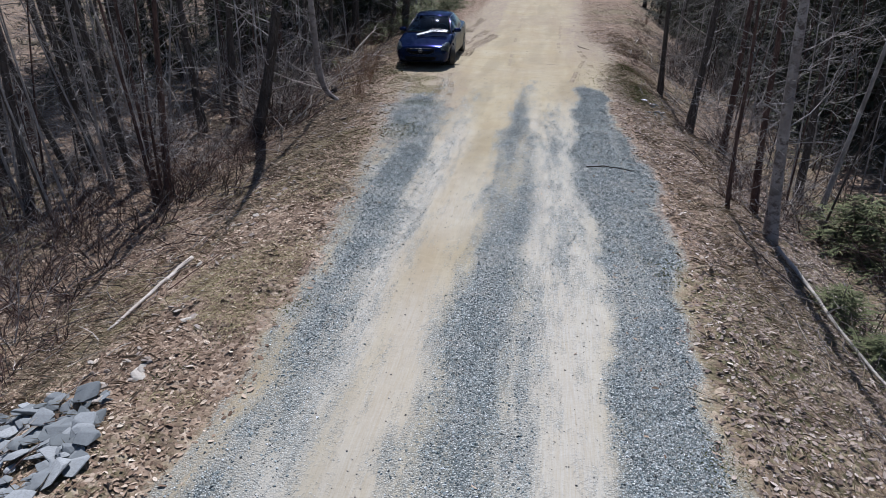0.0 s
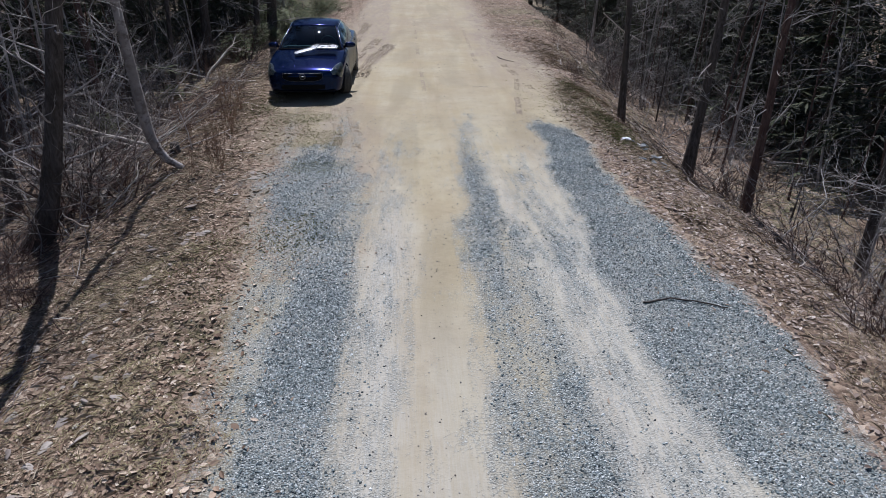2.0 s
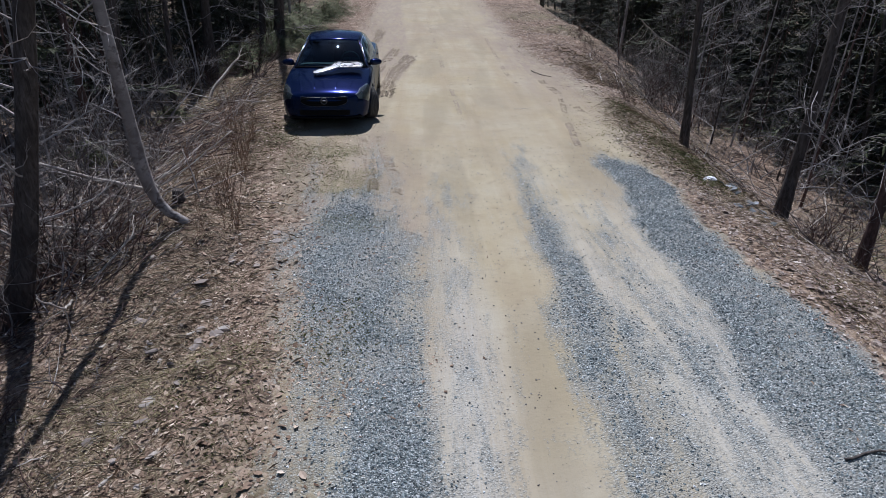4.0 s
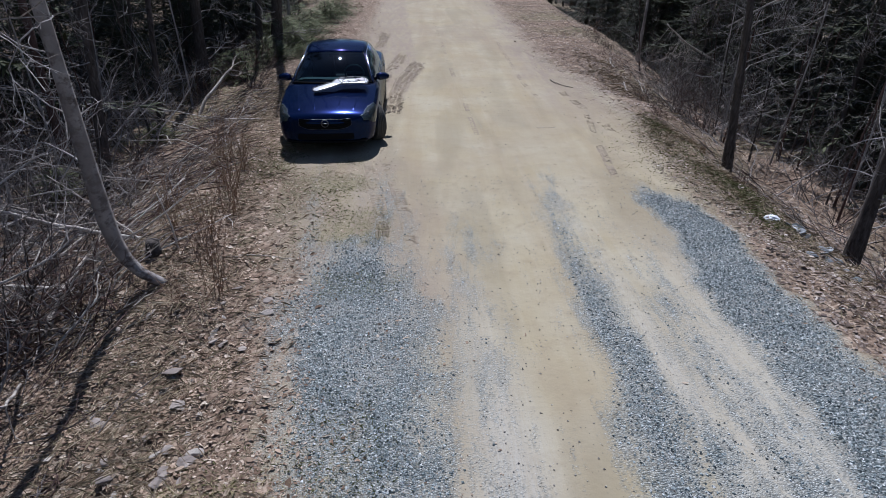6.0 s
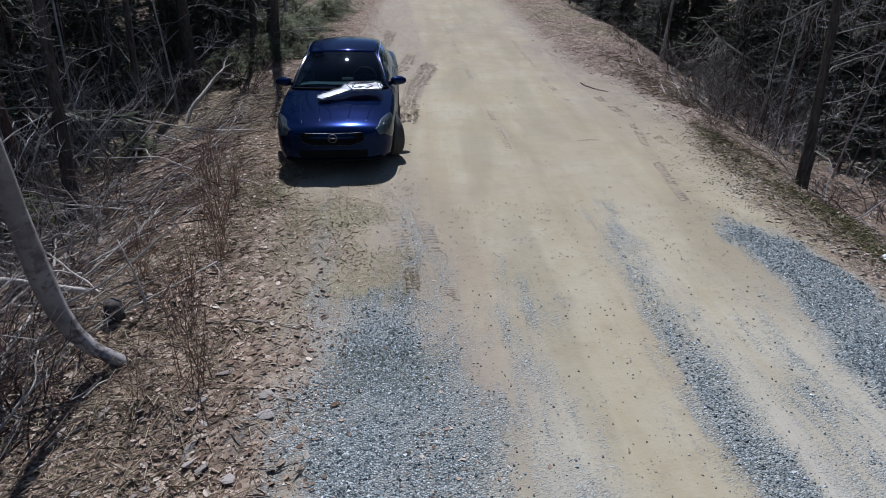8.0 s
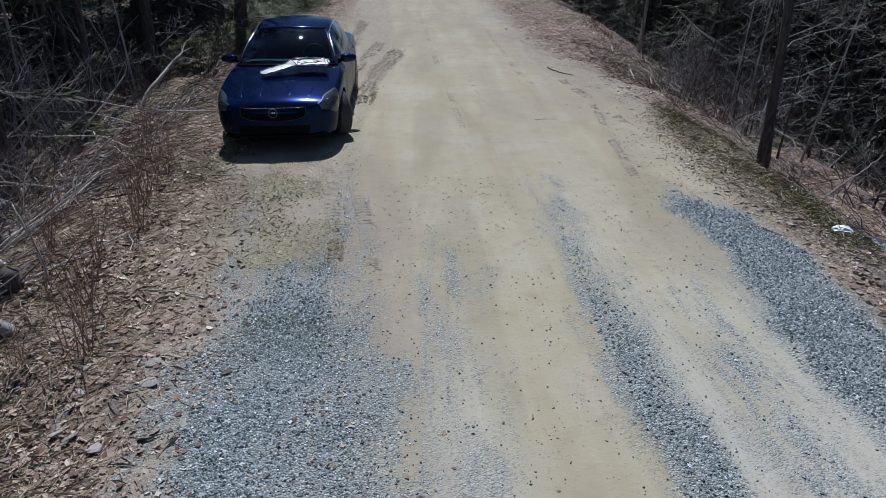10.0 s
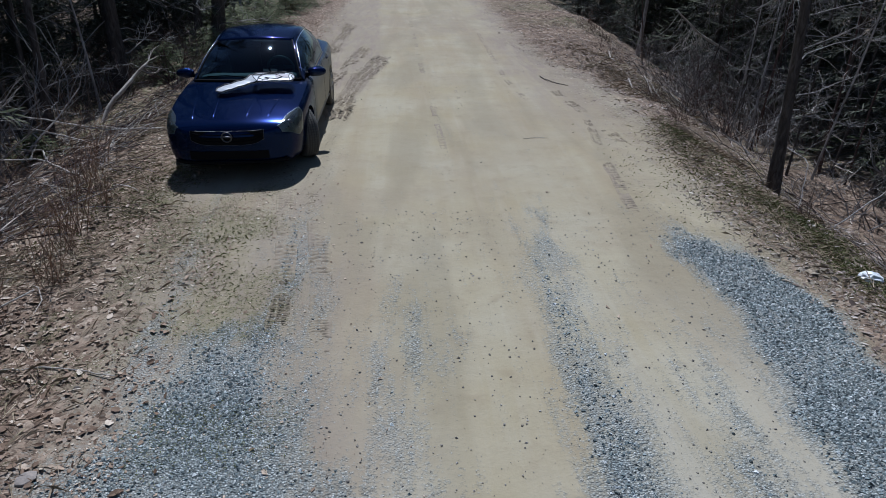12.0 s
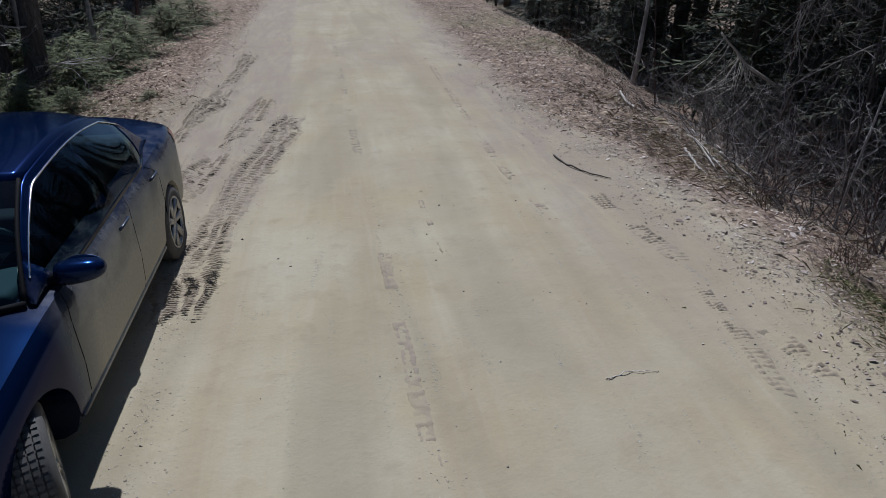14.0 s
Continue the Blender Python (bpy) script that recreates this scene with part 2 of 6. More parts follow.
STEM = m_bark("tan_dry_stems", (0.19, 0.118, 0.078), (0.34, 0.232, 0.155))
BIRCH = m_birch()


# ---- small tools ----
def part(name, bm, material, parent=None, label="", smooth=False):
    me = bpy.data.meshes.new(name)
    bm.to_mesh(me)
    bm.free()
    me.materials.append(material)
    if smooth:
        me.polygons.foreach_set("use_smooth", [True] * len(me.polygons))
    ob = new(name, me)
    if parent is not None:
        ob.parent = parent
    return tagged(ob, label)


def mesh_part(name, verts, faces, material, parent=None, label="", smooth=False):
    me = bpy.data.meshes.new(name)
    me.from_pydata(verts, [], faces)
    me.materials.append(material)
    if smooth:
        me.polygons.foreach_set("use_smooth", [True] * len(me.polygons))
    me.update()
    ob = new(name, me)
    if parent is not None:
        ob.parent = parent
    return tagged(ob, label)


def base(name, m, label, category, group="", kind=""):
    ob = new(name)
    ob.empty_display_size = 0.1
    ob.matrix_basis = m
    return tagged(ob, label, category, group, kind)


class Soup:
    """Verts and faces gathered for one mesh."""

    def __init__(self):
        self.v, self.f = [], []

    def tube(self, pts, radii, sides=6, cap=True):
        pts = [Vector(p) for p in pts]
        n0 = len(self.v)
        side = None
        for i, p in enumerate(pts):
            d = pts[min(i + 1, len(pts) - 1)] - pts[max(i - 1, 0)]
            d.normalize()
            if side is None:
                side = d.orthogonal().normalized()
            side = (side - d * side.dot(d)).normalized()
            up = d.cross(side)
            for k in range(sides):
                a = 2 * math.pi * k / sides
                self.v.append(p + (side * math.cos(a) + up * math.sin(a)) * radii[i])
        for i in range(len(pts) - 1):
            for k in range(sides):
                a, b = n0 + i * sides + k, n0 + i * sides + (k + 1) % sides
                self.f.append((a, b, b + sides, a + sides))
        if cap:
            self.f.append(tuple(n0 + k for k in reversed(range(sides))))
            self.f.append(tuple(n0 + (len(pts) - 1) * sides + k for k in range(sides)))

    def quad(self, a, b, c, d):
        n0 = len(self.v)
        self.v += [a, b, c, d]
        self.f.append((n0, n0 + 1, n0 + 2, n0 + 3))

    def out(self, name, material, parent=None, label="", smooth=False):
        return mesh_part(name, self.v, self.f, material, parent, label, smooth)


# ---- the lie of the land ----
def curve(v, xs, ys):
    return np.interp(v, xs, ys)


def land(x, y):
    """Height of the ground: a road bank that falls away on both sides."""
    x, y = np.asarray(x, float), np.asarray(y, float)
    d = np.maximum(x - curve(y, (0, 8, 16, 22, 32, 60), (2.5, 2.7, 2.7, 3.0, 4.6, 5.5)) + 0.6 * (rough(y * 0 + 3.1, y, 0.75) - 0.5) * np.clip((y - 12) / 6, 0, 1), 0)
    r = curve(d, (0, 0.8, 1.8, 3.0, 4.5, 40), (0, -0.25, -0.8, -1.45, -1.7, -1.9))
    e = curve(y, (-4, 4, 9, 11.5, 13.6, 16, 22, 30, 60), (2.5, 2.6, 2.9, 3.2, 4.6, 4.6, 4.5, 5, 6))
    d = np.maximum(-x - e, 0)
    left = curve(d, (0, 0.8, 1.8, 3.0, 5, 40), (0, -0.28, -0.75, -1.0, -1.1, -1.3)) * curve(y, (0, 9, 13, 20, 30), (1, 1, 0.95, 0.7, 0.45))
    return r + left


LATTICE = np.random.RandomState(4).rand(256, 256)


def rough(x, y, scale):
    """Smooth random bumps between 0 and 1."""
    x, y = np.asarray(x, float) * scale + 500.3, np.asarray(y, float) * scale + 500.7
    i, j = np.floor(x).astype(int), np.floor(y).astype(int)
    u, v = x - i, y - j
    u, v = u * u * (3 - 2 * u), v * v * (3 - 2 * v)
    q = lambda a, b: LATTICE[a % 256, b % 256]
    return (q(i, j) * (1 - u) + q(i + 1, j) * u) * (1 - v) + (q(i, j + 1) * (1 - u) + q(i + 1, j + 1) * u) * v


def band(x, lo, hi, soft):
    return np.clip((x - lo) / soft + 0.5, 0, 1) * np.clip((hi - x) / soft + 0.5, 0, 1)


def moss(x, y):
    """Dark olive moss: patches on the sandy shoulder and a strip on the bank's crest."""
    a = np.clip(rough(x + 7, y * 0.7, 2.4) * 3.4 - 1.5, 0, 1) * band(x, curve(y, (12, 17), (-3.5, -4.1)), curve(y, (12, 17), (-1.75, -2.3)), 0.5) * band(y, 12.3, 16.8, 0.8)
    b = np.clip(rough(x + 3, y, 2.2) * 3.4 - 1.2, 0, 1) * np.exp(-(((x - curve(y, (13.5, 16, 19), (3.15, 3.2, 3.3))) / 0.28) ** 2)) * band(y, 13.5, 19.5, 1.0)
    return np.maximum(a, b)


def zones(x, y):
    """Crushed stone, packed sand and green growth, each 0 to 1."""
    x, y = np.asarray(x, float), np.asarray(y, float)
    w = (rough(x, y, 1.1) - 0.5) * 0.35 + (rough(x, y, 4.0) - 0.5) * 0.25
    xw, yw = x + w * 0.6, y + w * 1.3
    gr = band(xw, curve(y, (1, 4, 8, 12, 15.3), (1.55, 1.45, 1.33, 1.32, 1.5)), curve(y, (-4, 1, 4, 8, 10, 12, 14, 15.4), (2.2, 2.25, 2.35, 2.6, 2.45, 2.3, 2.3, 1.95)), 0.3) * np.clip((15.7 - yw) / 0.8, 0, 1)
    gl = band(xw, curve(y, (0, 2.5, 4.5, 6.5, 9.6, 12.2, 13.2, 13.9), (-1.75, -1.7, -1.9, -2.2, -2.35, -3.0, -2.8, -2.65)), curve(y, (0, 4, 8, 11.6, 12.7, 13.8), (-1.0, -1.1, -1.25, -1.4, -1.6, -1.85)), 0.75) * np.clip((14.0 - yw) / 0.5, 0, 1)
    gc = band(xw, curve(y, (0, 4, 10, 16), (-0.15, -0.2, -0.08, 0.08)), curve(y, (1, 3, 7, 11, 16), (0.98, 0.88, 0.66, 0.56, 0.34)), curve(y, (5, 11), (0.75, 0.5))) * np.clip((16.6 - yw) / 2.0, 0, 0.95)
    gm = band(xw, -1.3, -0.8, 0.6) * np.clip((15.0 - yw) / 3.0, 0, curve(y, (6, 11), (0.5, 0.4)))
    gt = band(xw, 0.75, 1.35, 0.7) * np.clip((14.5 - yw) / 5.0, 0, 0.48) * np.clip((y - 1.5) / 3, 0.4, 1)
    gs = 0.68 * np.exp(-(((x - curve(y, (12.5, 14.4, 17), (-1.7, -1.9, -2.35))) / 0.3) ** 2)) + 0.6 * np.exp(-(((x - curve(y, (12.5, 17), (-2.75, -3.2))) / 0.16) ** 2))
    gs = gs * np.clip((17.2 - y) / 2.5, 0, 1) * (y > 12)
    vein = rough(x * 5.0, y * 0.45, 1.0)
    gravel = np.maximum.reduce([gr * (0.72 + 0.5 * vein), gl * (0.6 + 0.6 * vein), gc * (0.46 + 0.75 * vein), gm, gt * (0.5 + vein), gs * (0.3 + 0.7 * vein)])
    gravel = np.clip(gravel, 0, 1)
    lo = curve(y, (0, 4, 8, 12, 13.5, 16.5, 20, 24, 30, 40), (-1.9, -1.9, -2.35, -2.9, -3.25, -3.75, -3.8, -3.5, -3.3, -3.2))
    hi = curve(y, (0, 8, 14, 16, 19, 21.5, 23.5, 25.5, 30, 40), (2.3, 2.5, 2.3, 2.45, 2.8, 2.95, 2.6, 2.3, 2.35, 2.5))
    soft = curve(y, (12, 15, 20, 24), (0.7, 1.2, 1.8, 1.8))
    sand = np.clip((xw - lo) / curve(y, (4, 9, 13), (0.7, 1.1, 2.0)) + 0.5, 0, 1) * np.clip((hi - xw) / soft + 0.5, 0, 1)
    sand = sand * (1 - 0.16 * band(x, -9, -2.35, 0.4) * band(y, 12.6, 17.2, 0.8) * np.clip(rough(x, y, 2.3) * 2.4 - 0.6, 0, 1))
    green = np.clip(rough(x, y, 0.55) * 1.6 - 0.65, 0, 1) * (1 - sand)
    green = np.maximum(green, np.exp(-(((x - 3.0) / 0.5) ** 2 + ((y - 16.6) / 1.5) ** 2)))
    green = np.maximum(green, 0.9 * np.exp(-(((x + 2.68 + 0.2 * (y - 15)) / 0.24) ** 2 + ((y - 15.0) / 0.9) ** 2)))
    green = np.maximum(green, 0.9 * moss(x, y))
    return gravel, sand, green


def pale_dust(x, y):
    """Whitish stone dust beside the wheel tracks."""
    w = (rough(x, y, 0.9) - 0.5) * 0.2
    a = band(x + w, curve(y, (0, 7, 12, 15), (0.82, 0.50, 0.42, 0.3)), curve(y, (0, 7, 12, 15), (1.15, 0.78, 0.62, 0.45)), 0.3) * np.clip((15.5 - y) / 4, 0, 1)
    b = band(x + w, -1.3, -0.8, 0.4) * np.clip((13.5 - y) / 4, 0, 1)
    c = band(x + w, 0.75, 1.6, 0.5) * np.clip((14.5 - y) / 5, 0, 1.0) * np.clip((y - 1) / 4, 0.5, 1)
    d = band(x + w, -0.8, -0.05, 0.3) * np.clip((9.0 - y) / 4, 0, 0.7) * np.clip(1.3 - 1.2 * np.exp(-(((y - 4.6) / 1.1) ** 2)), 0, 1)
    e = band(x + w, 0.55, 1.55, 0.35) * np.clip((13.0 - y) / 4, 0, 1)
    f = band(x + w, -1.45, -0.75, 0.4) * np.clip((11.0 - y) / 4, 0, 0.7)
    return np.maximum.reduce([a, b, c, d, e, f])


def loose_sand(x, y):
    """Greyer, loose sand beside the packed track, and patches that darken the far road."""
    w = (rough(x, y, 1.6) - 0.5) * 0.5
    a = band(x + w * 0.3, -9, curve(y, (20, 24, 30, 40), (-1.9, -1.42, -1.57, -1.83)), 0.12) * np.clip((y - 19.5) / 3, 0, 1)
    b = band(x + w, curve(y, (14, 16, 18, 21, 24.6, 28, 32, 42), (2.0, 1.75, 1.5, 1.25, 1.25, 1.4, 1.6, 2.0)), 9, 0.5) * np.clip((y - 14.5) / 3, 0, 1) * curve(y, (16, 19.5, 23), (0.25, 0.45, 1))
    c = band(x + w, -9, curve(y, (10, 12.5, 15, 18), (-2.0, -1.3, -1.5, -2.0)), 0.7) * np.clip((y - 10) / 2, 0, 0.75) * np.clip((18.5 - y) / 2, 0, 1)
    # patchy darker tone over the whole width, growing from y 24.5 on
    d = 0.5 * np.clip((y - 24.5) / 5, 0, 1) * np.clip(rough(x, y * 0.5, 0.9) * 2 - 0.3, 0, 1)
    return np.maximum.reduce([a, b, c, d])


def height(x, y):
    """The land with its ruts, clods and litter."""
    g, s, _ = zones(x, y)
    out = (1 - s) * (0.12 * (rough(x, y, 1.3) - 0.5) + 0.09 * (rough(x, y, 3.4) - 0.5) + 0.05 * (rough(x, y, 8) - 0.5))
    hard = s * (0.012 * (rough(x, y, 3.0) - 0.5) + 0.012 * (rough(x, y, 0.7) - 0.5)) + g * 0.012
    rut = -0.022 * np.exp(-(((x + 0.55) / 0.3) ** 2)) - 0.018 * np.exp(-(((x - 1.05) / 0.3) ** 2))
    u = x + 2.45 + 0.085 * (y - 20)
    side = np.clip((y - 19.8) / 1.5, 0, 1) * 0.08 * np.sin(u * 9.0 + 1.6 * rough(x, y, 0.8)) * np.exp(-((u / 0.75) ** 2))
    return land(x, y) + out + hard + rut * s + side * (rough(x, y, 2.0) + 0.3)


def spread(a, b, step, far, grow=1.35):
    core = list(np.arange(a, b + step / 2, step))
    s, lo, hi = step, core[0], core[-1]
    while hi < far:
        s *= grow
        hi += s
        lo -= s
        core = [lo] + core + [hi]
    return np.array(core)


def build_ground():
    xs = spread(-8.5, 7.0, 0.09, 900)
    ys = spread(-1.5, 32, 0.1, 900)
    X, Y = np.meshgrid(xs, ys)
    Z = height(X, Y)
    ny, nx = X.shape
    me = bpy.data.meshes.new("ground")
    me.vertices.add(nx * ny)
    me.vertices.foreach_set("co", np.stack([X, Y, Z], -1).ravel())
    idx = np.arange(nx * ny).reshape(ny, nx)
    q = np.stack([idx[:-1, :-1], idx[:-1, 1:], idx[1:, 1:], idx[1:, :-1]], -1).reshape(-1, 4)
    me.loops.add(q.size)
    me.loops.foreach_set("vertex_index", q.ravel())
    me.polygons.add(len(q))
    me.polygons.foreach_set("loop_start", np.arange(0, q.size, 4))
    me.polygons.foreach_set("use_smooth", np.ones(len(q), bool))
    me.update(calc_edges=True)
    at = me.attributes.new("zone", "FLOAT_COLOR", "POINT")
    g, s, k = zones(X, Y)
    at.data.foreach_set("color", np.stack([g, s, k, np.ones_like(g)], -1).ravel())
    me.attributes.new("pale", "FLOAT", "POINT").data.foreach_set("value", pale_dust(X, Y).ravel())
    me.attributes.new("loose", "FLOAT", "POINT").data.foreach_set("value", loose_sand(X, Y).ravel())
    me.materials.append(GROUND)
    return tagged(new("ground", me), "sandy dirt road on a bank with crushed stone and leaf litter", "ground", kind="structure")


build_ground()


# ---- the car ----
PAINT = m_paint()
GLASS = m_glass("tinted_window_glass", (0.105, 0.17, 0.205), 1.3)


def m_haze():
    n = Nodes("hazy_lamp_cover")
    tr = n.add("BsdfTransparent", {"Color": (0.9, 0.95, 0.94)})
    df = n.add("BsdfDiffuse", {"Color": (0.34, 0.39, 0.38)})
    tl = n.add("BsdfTranslucent", {"Color": (0.34, 0.39, 0.38)})
    gl = n.add("BsdfGlossy", {"Color": (1, 1, 1), "Roughness": 0.08})
    fog = n.add("MixShader", {0: 0.5, 1: df.outputs[0], 2: tl.outputs[0]})
    a = n.add("MixShader", {0: n.ramp(n.noise(9, 4, at=n.local()), (0.35, 0.05), (0.68, 0.22)), 1: tr.outputs[0], 2: fog.outputs[0]})
    b = n.add("MixShader", {0: n.add("Fresnel", {"IOR": 1.45}).outputs[0], 1: a.outputs[0], 2: gl.outputs[0]})
    n.t.links.new(b.outputs[0], n.out.inputs[0])
    return n.m


LAMP_GLASS = m_haze()
LAMP_BOWL = m_plain("aged_lamp_reflector", (0.22, 0.255, 0.26), 0.33, 0.6, 0.7, 9)
TREAD = m_plain("dust_caked_tread", (0.10, 0.095, 0.085), 0.95, 0.0, 0.5, 60)
RUBBER = m_plain("dusty_tyre_rubber", (0.075, 0.07, 0.064), 0.85, 0.0, 0.5, 40)
BLACK = m_plain("black_plastic_trim", (0.008, 0.008, 0.009), 0.75, 0.0, 0.3, 80, Specular_IOR_Level=0.06)
GLOSS_BLACK = m_plain("gloss_black_trim", (0.003, 0.003, 0.004), 0.12, 0.0, 0.2, 80, Specular_IOR_Level=0.3)
CHROME = m_plain("chrome", (0.75, 0.76, 0.78), 0.14, 1.0)
DULL_CHROME = m_plain("dull_dusty_chrome", (0.15, 0.15, 0.16), 0.4, 1.0, 0.3, 40)
ALLOY = m_plain("dusty_alloy", (0.45, 0.44, 0.42), 0.38, 0.8, 0.4, 30)
CABIN = m_plain("grey_green_cabin_trim", (0.10, 0.155, 0.145), 0.75, 0.0, 0.3, 50)
SEAT = m_plain("dark_seat_cloth", (0.06, 0.062, 0.065), 0.9, 0.0, 0.4, 70)

YS = (0, 0.03, 0.08, 0.18, 0.35, 0.6, 1.0, 1.4, 2.5, 3.4, 3.9, 4.3, 4.6, 4.75, 4.82)
BW = (0.34, 0.50, 0.63, 0.75, 0.825, 0.868, 0.887, 0.892, 0.895, 0.895, 0.885, 0.86, 0.80, 0.70, 0.50)
ZC = (0.615, 0.665, 0.705, 0.745, 0.79, 0.85, 0.92, 0.975, 1.0, 1.02, 1.04, 1.07, 1.06, 1.02, 0.88)
ZB = (0.585, 0.625, 0.66, 0.695, 0.735, 0.79, 0.855, 0.90, 0.94, 0.965, 0.975, 0.975, 0.955, 0.91, 0.82)
ZS = (0.30, 0.25, 0.22, 0.20, 0.19, 0.19, 0.19, 0.19, 0.19, 0.19, 0.19, 0.21, 0.25, 0.30, 0.42)


def smooth_curve(v, xs, ys):
    """Monotone cubic through the stations."""
    xs, ys = np.array(xs, float), np.array(ys, float)
    d = np.diff(ys) / np.diff(xs)
    m = np.concatenate([[d[0]], np.where(d[:-1] * d[1:] > 0, 2 * d[:-1] * d[1:] / np.where(d[:-1] + d[1:] == 0, 1, d[:-1] + d[1:]), 0), [d[-1]]])
    k = int(np.clip(np.searchsorted(xs, v) - 1, 0, len(d) - 1))
    h = xs[k + 1] - xs[k]
    t = (v - xs[k]) / h
    return float((2 * t**3 - 3 * t**2 + 1) * ys[k] + (t**3 - 2 * t**2 + t) * h * m[k] + (3 * t**2 - 2 * t**3) * ys[k + 1] + (t**3 - t**2) * h * m[k + 1])


def section(y):
    """Half section of the lower body, from the sill's middle up to the top's middle."""
    w, zc, zb, zs = (smooth_curve(y, YS, a) for a in (BW, ZC, ZB, ZS))
    pts = [(0, zs), (0.86 * w, zs), (0.94 * w, zs + 0.035), (0.985 * w, zs + 0.14), (w, 0.5 * (zs + zb) - 0.02), (0.992 * w, zb - 0.13), (0.968 * w, zb - 0.05), (0.92 * w, zb)]
    for f in (0.86, 0.76, 0.62, 0.45, 0.24, 0.0):
        pts.append((f * w, zb + (zc - zb) * (1 - (f / 0.92) ** 2.2)))
    return pts


def body_at(y, q, out=0.0, side=1):
    s = section(y)
    k = min(int(q), len(s) - 2)
    f = q - k
    a, b = s[k], s[k + 1]
    n = Vector((b[1] - a[1], 0, -(b[0] - a[0])))
    n = n.normalized() * out if n.length else n
    return Vector((side * (a[0] + (b[0] - a[0]) * f + n.x), y, a[1] + (b[1] - a[1]) * f + n.z))


def lower_body(car):
    sta = sorted(set([round(v, 4) for v in np.concatenate([np.linspace(0, 0.2, 9), np.linspace(0.2, 1.4, 22), np.linspace(1.4, 4.3, 30), np.linspace(4.3, 4.82, 14)])]))
    verts, faces = [], []
    for y in sta:
        s = section(y)
        fine = []
        for a, b in zip(s[:-1], s[1:]):
            fine += [a, ((a[0] + b[0]) / 2, (a[1] + b[1]) / 2)]
        fine.append(s[-1])
        ring = [(x, y, z) for x, z in fine] + [(-x, y, z) for x, z in reversed(fine[1:-1])]
        n = len(ring)
        verts += ring
    for i in range(len(sta) - 1):
        for k in range(n):
            a, b = i * n + k, i * n + (k + 1) % n
            faces.append((a, b, b + n, a + n))
    faces.append(tuple(reversed(range(n))))
    faces.append(tuple((len(sta) - 1) * n + k for k in range(n)))
    ob = mesh_part("body", verts, faces, PAINT, None, "", True)
    bm = bmesh.new()
    bm.from_mesh(ob.data)
    bmesh.ops.recalc_face_normals(bm, faces=bm.faces[:])
    bm.to_mesh(ob.data)
    bm.free()
    bm = bmesh.new()
    for y, r in ((0.97, 0.375), (3.77, 0.37)):
        for sx in (-1, 1):
            bmesh.ops.create_cone(bm, cap_ends=True, segments=48, radius1=r, radius2=r, depth=0.62, matrix=pose(sx * 0.86, y, 0.315, 0, 90, 0))
    bmesh.ops.create_cube(bm, size=1, matrix=pose(0, 2.78, 0.86) @ Matrix.Diagonal((1.36, 2.3, 0.84, 1)))
    cut = part("cut", bm, PAINT)
    mod = ob.modifiers.new("cut", "BOOLEAN")
    mod.object, mod.operation, mod.solver = cut, "DIFFERENCE", "EXACT"
    me = bpy.data.meshes.new_from_object(ob.evaluated_get(bpy.context.evaluated_depsgraph_get()))
    ob.modifiers.clear()
    ob.data = me
    me.materials.clear()
    me.materials.append(PAINT)
    me.polygons.foreach_set("use_smooth", [abs(p.normal.y) < 0.999 and p.area < 0.2 for p in me.polygons])
    me.set_sharp_from_angle(angle=radians(38))
    bpy.data.objects.remove(cut)
    ob.parent = car
    return ob


def sheet(name, rows, material, car, label="", both=True, thick=0.0, smooth=True):
    """A curved panel from rows of points, mirrored where both is set."""
    out = []
    for sx in ((1, -1) if both else (1,)):
        n = len(rows[0])
        v = [(sx * p[0], p[1], p[2]) for r in rows for p in r]
        f = [(i * n + k, i * n + k + 1, (i + 1) * n + k + 1, (i + 1) * n + k) for i in range(len(rows) - 1) for k in range(n - 1)]
        if sx < 0:
            f = [tuple(reversed(q)) for q in f]
        ob = mesh_part(name, v, f, material, car, label, smooth)
        if thick:
            s = ob.modifiers.new("thickness", "SOLIDIFY")
            s.thickness, s.offset = thick, -1
        out.append(ob)
    return out


def lerp(a, b, t):
    return tuple(p + (q - p) * t for p, q in zip(a, b))


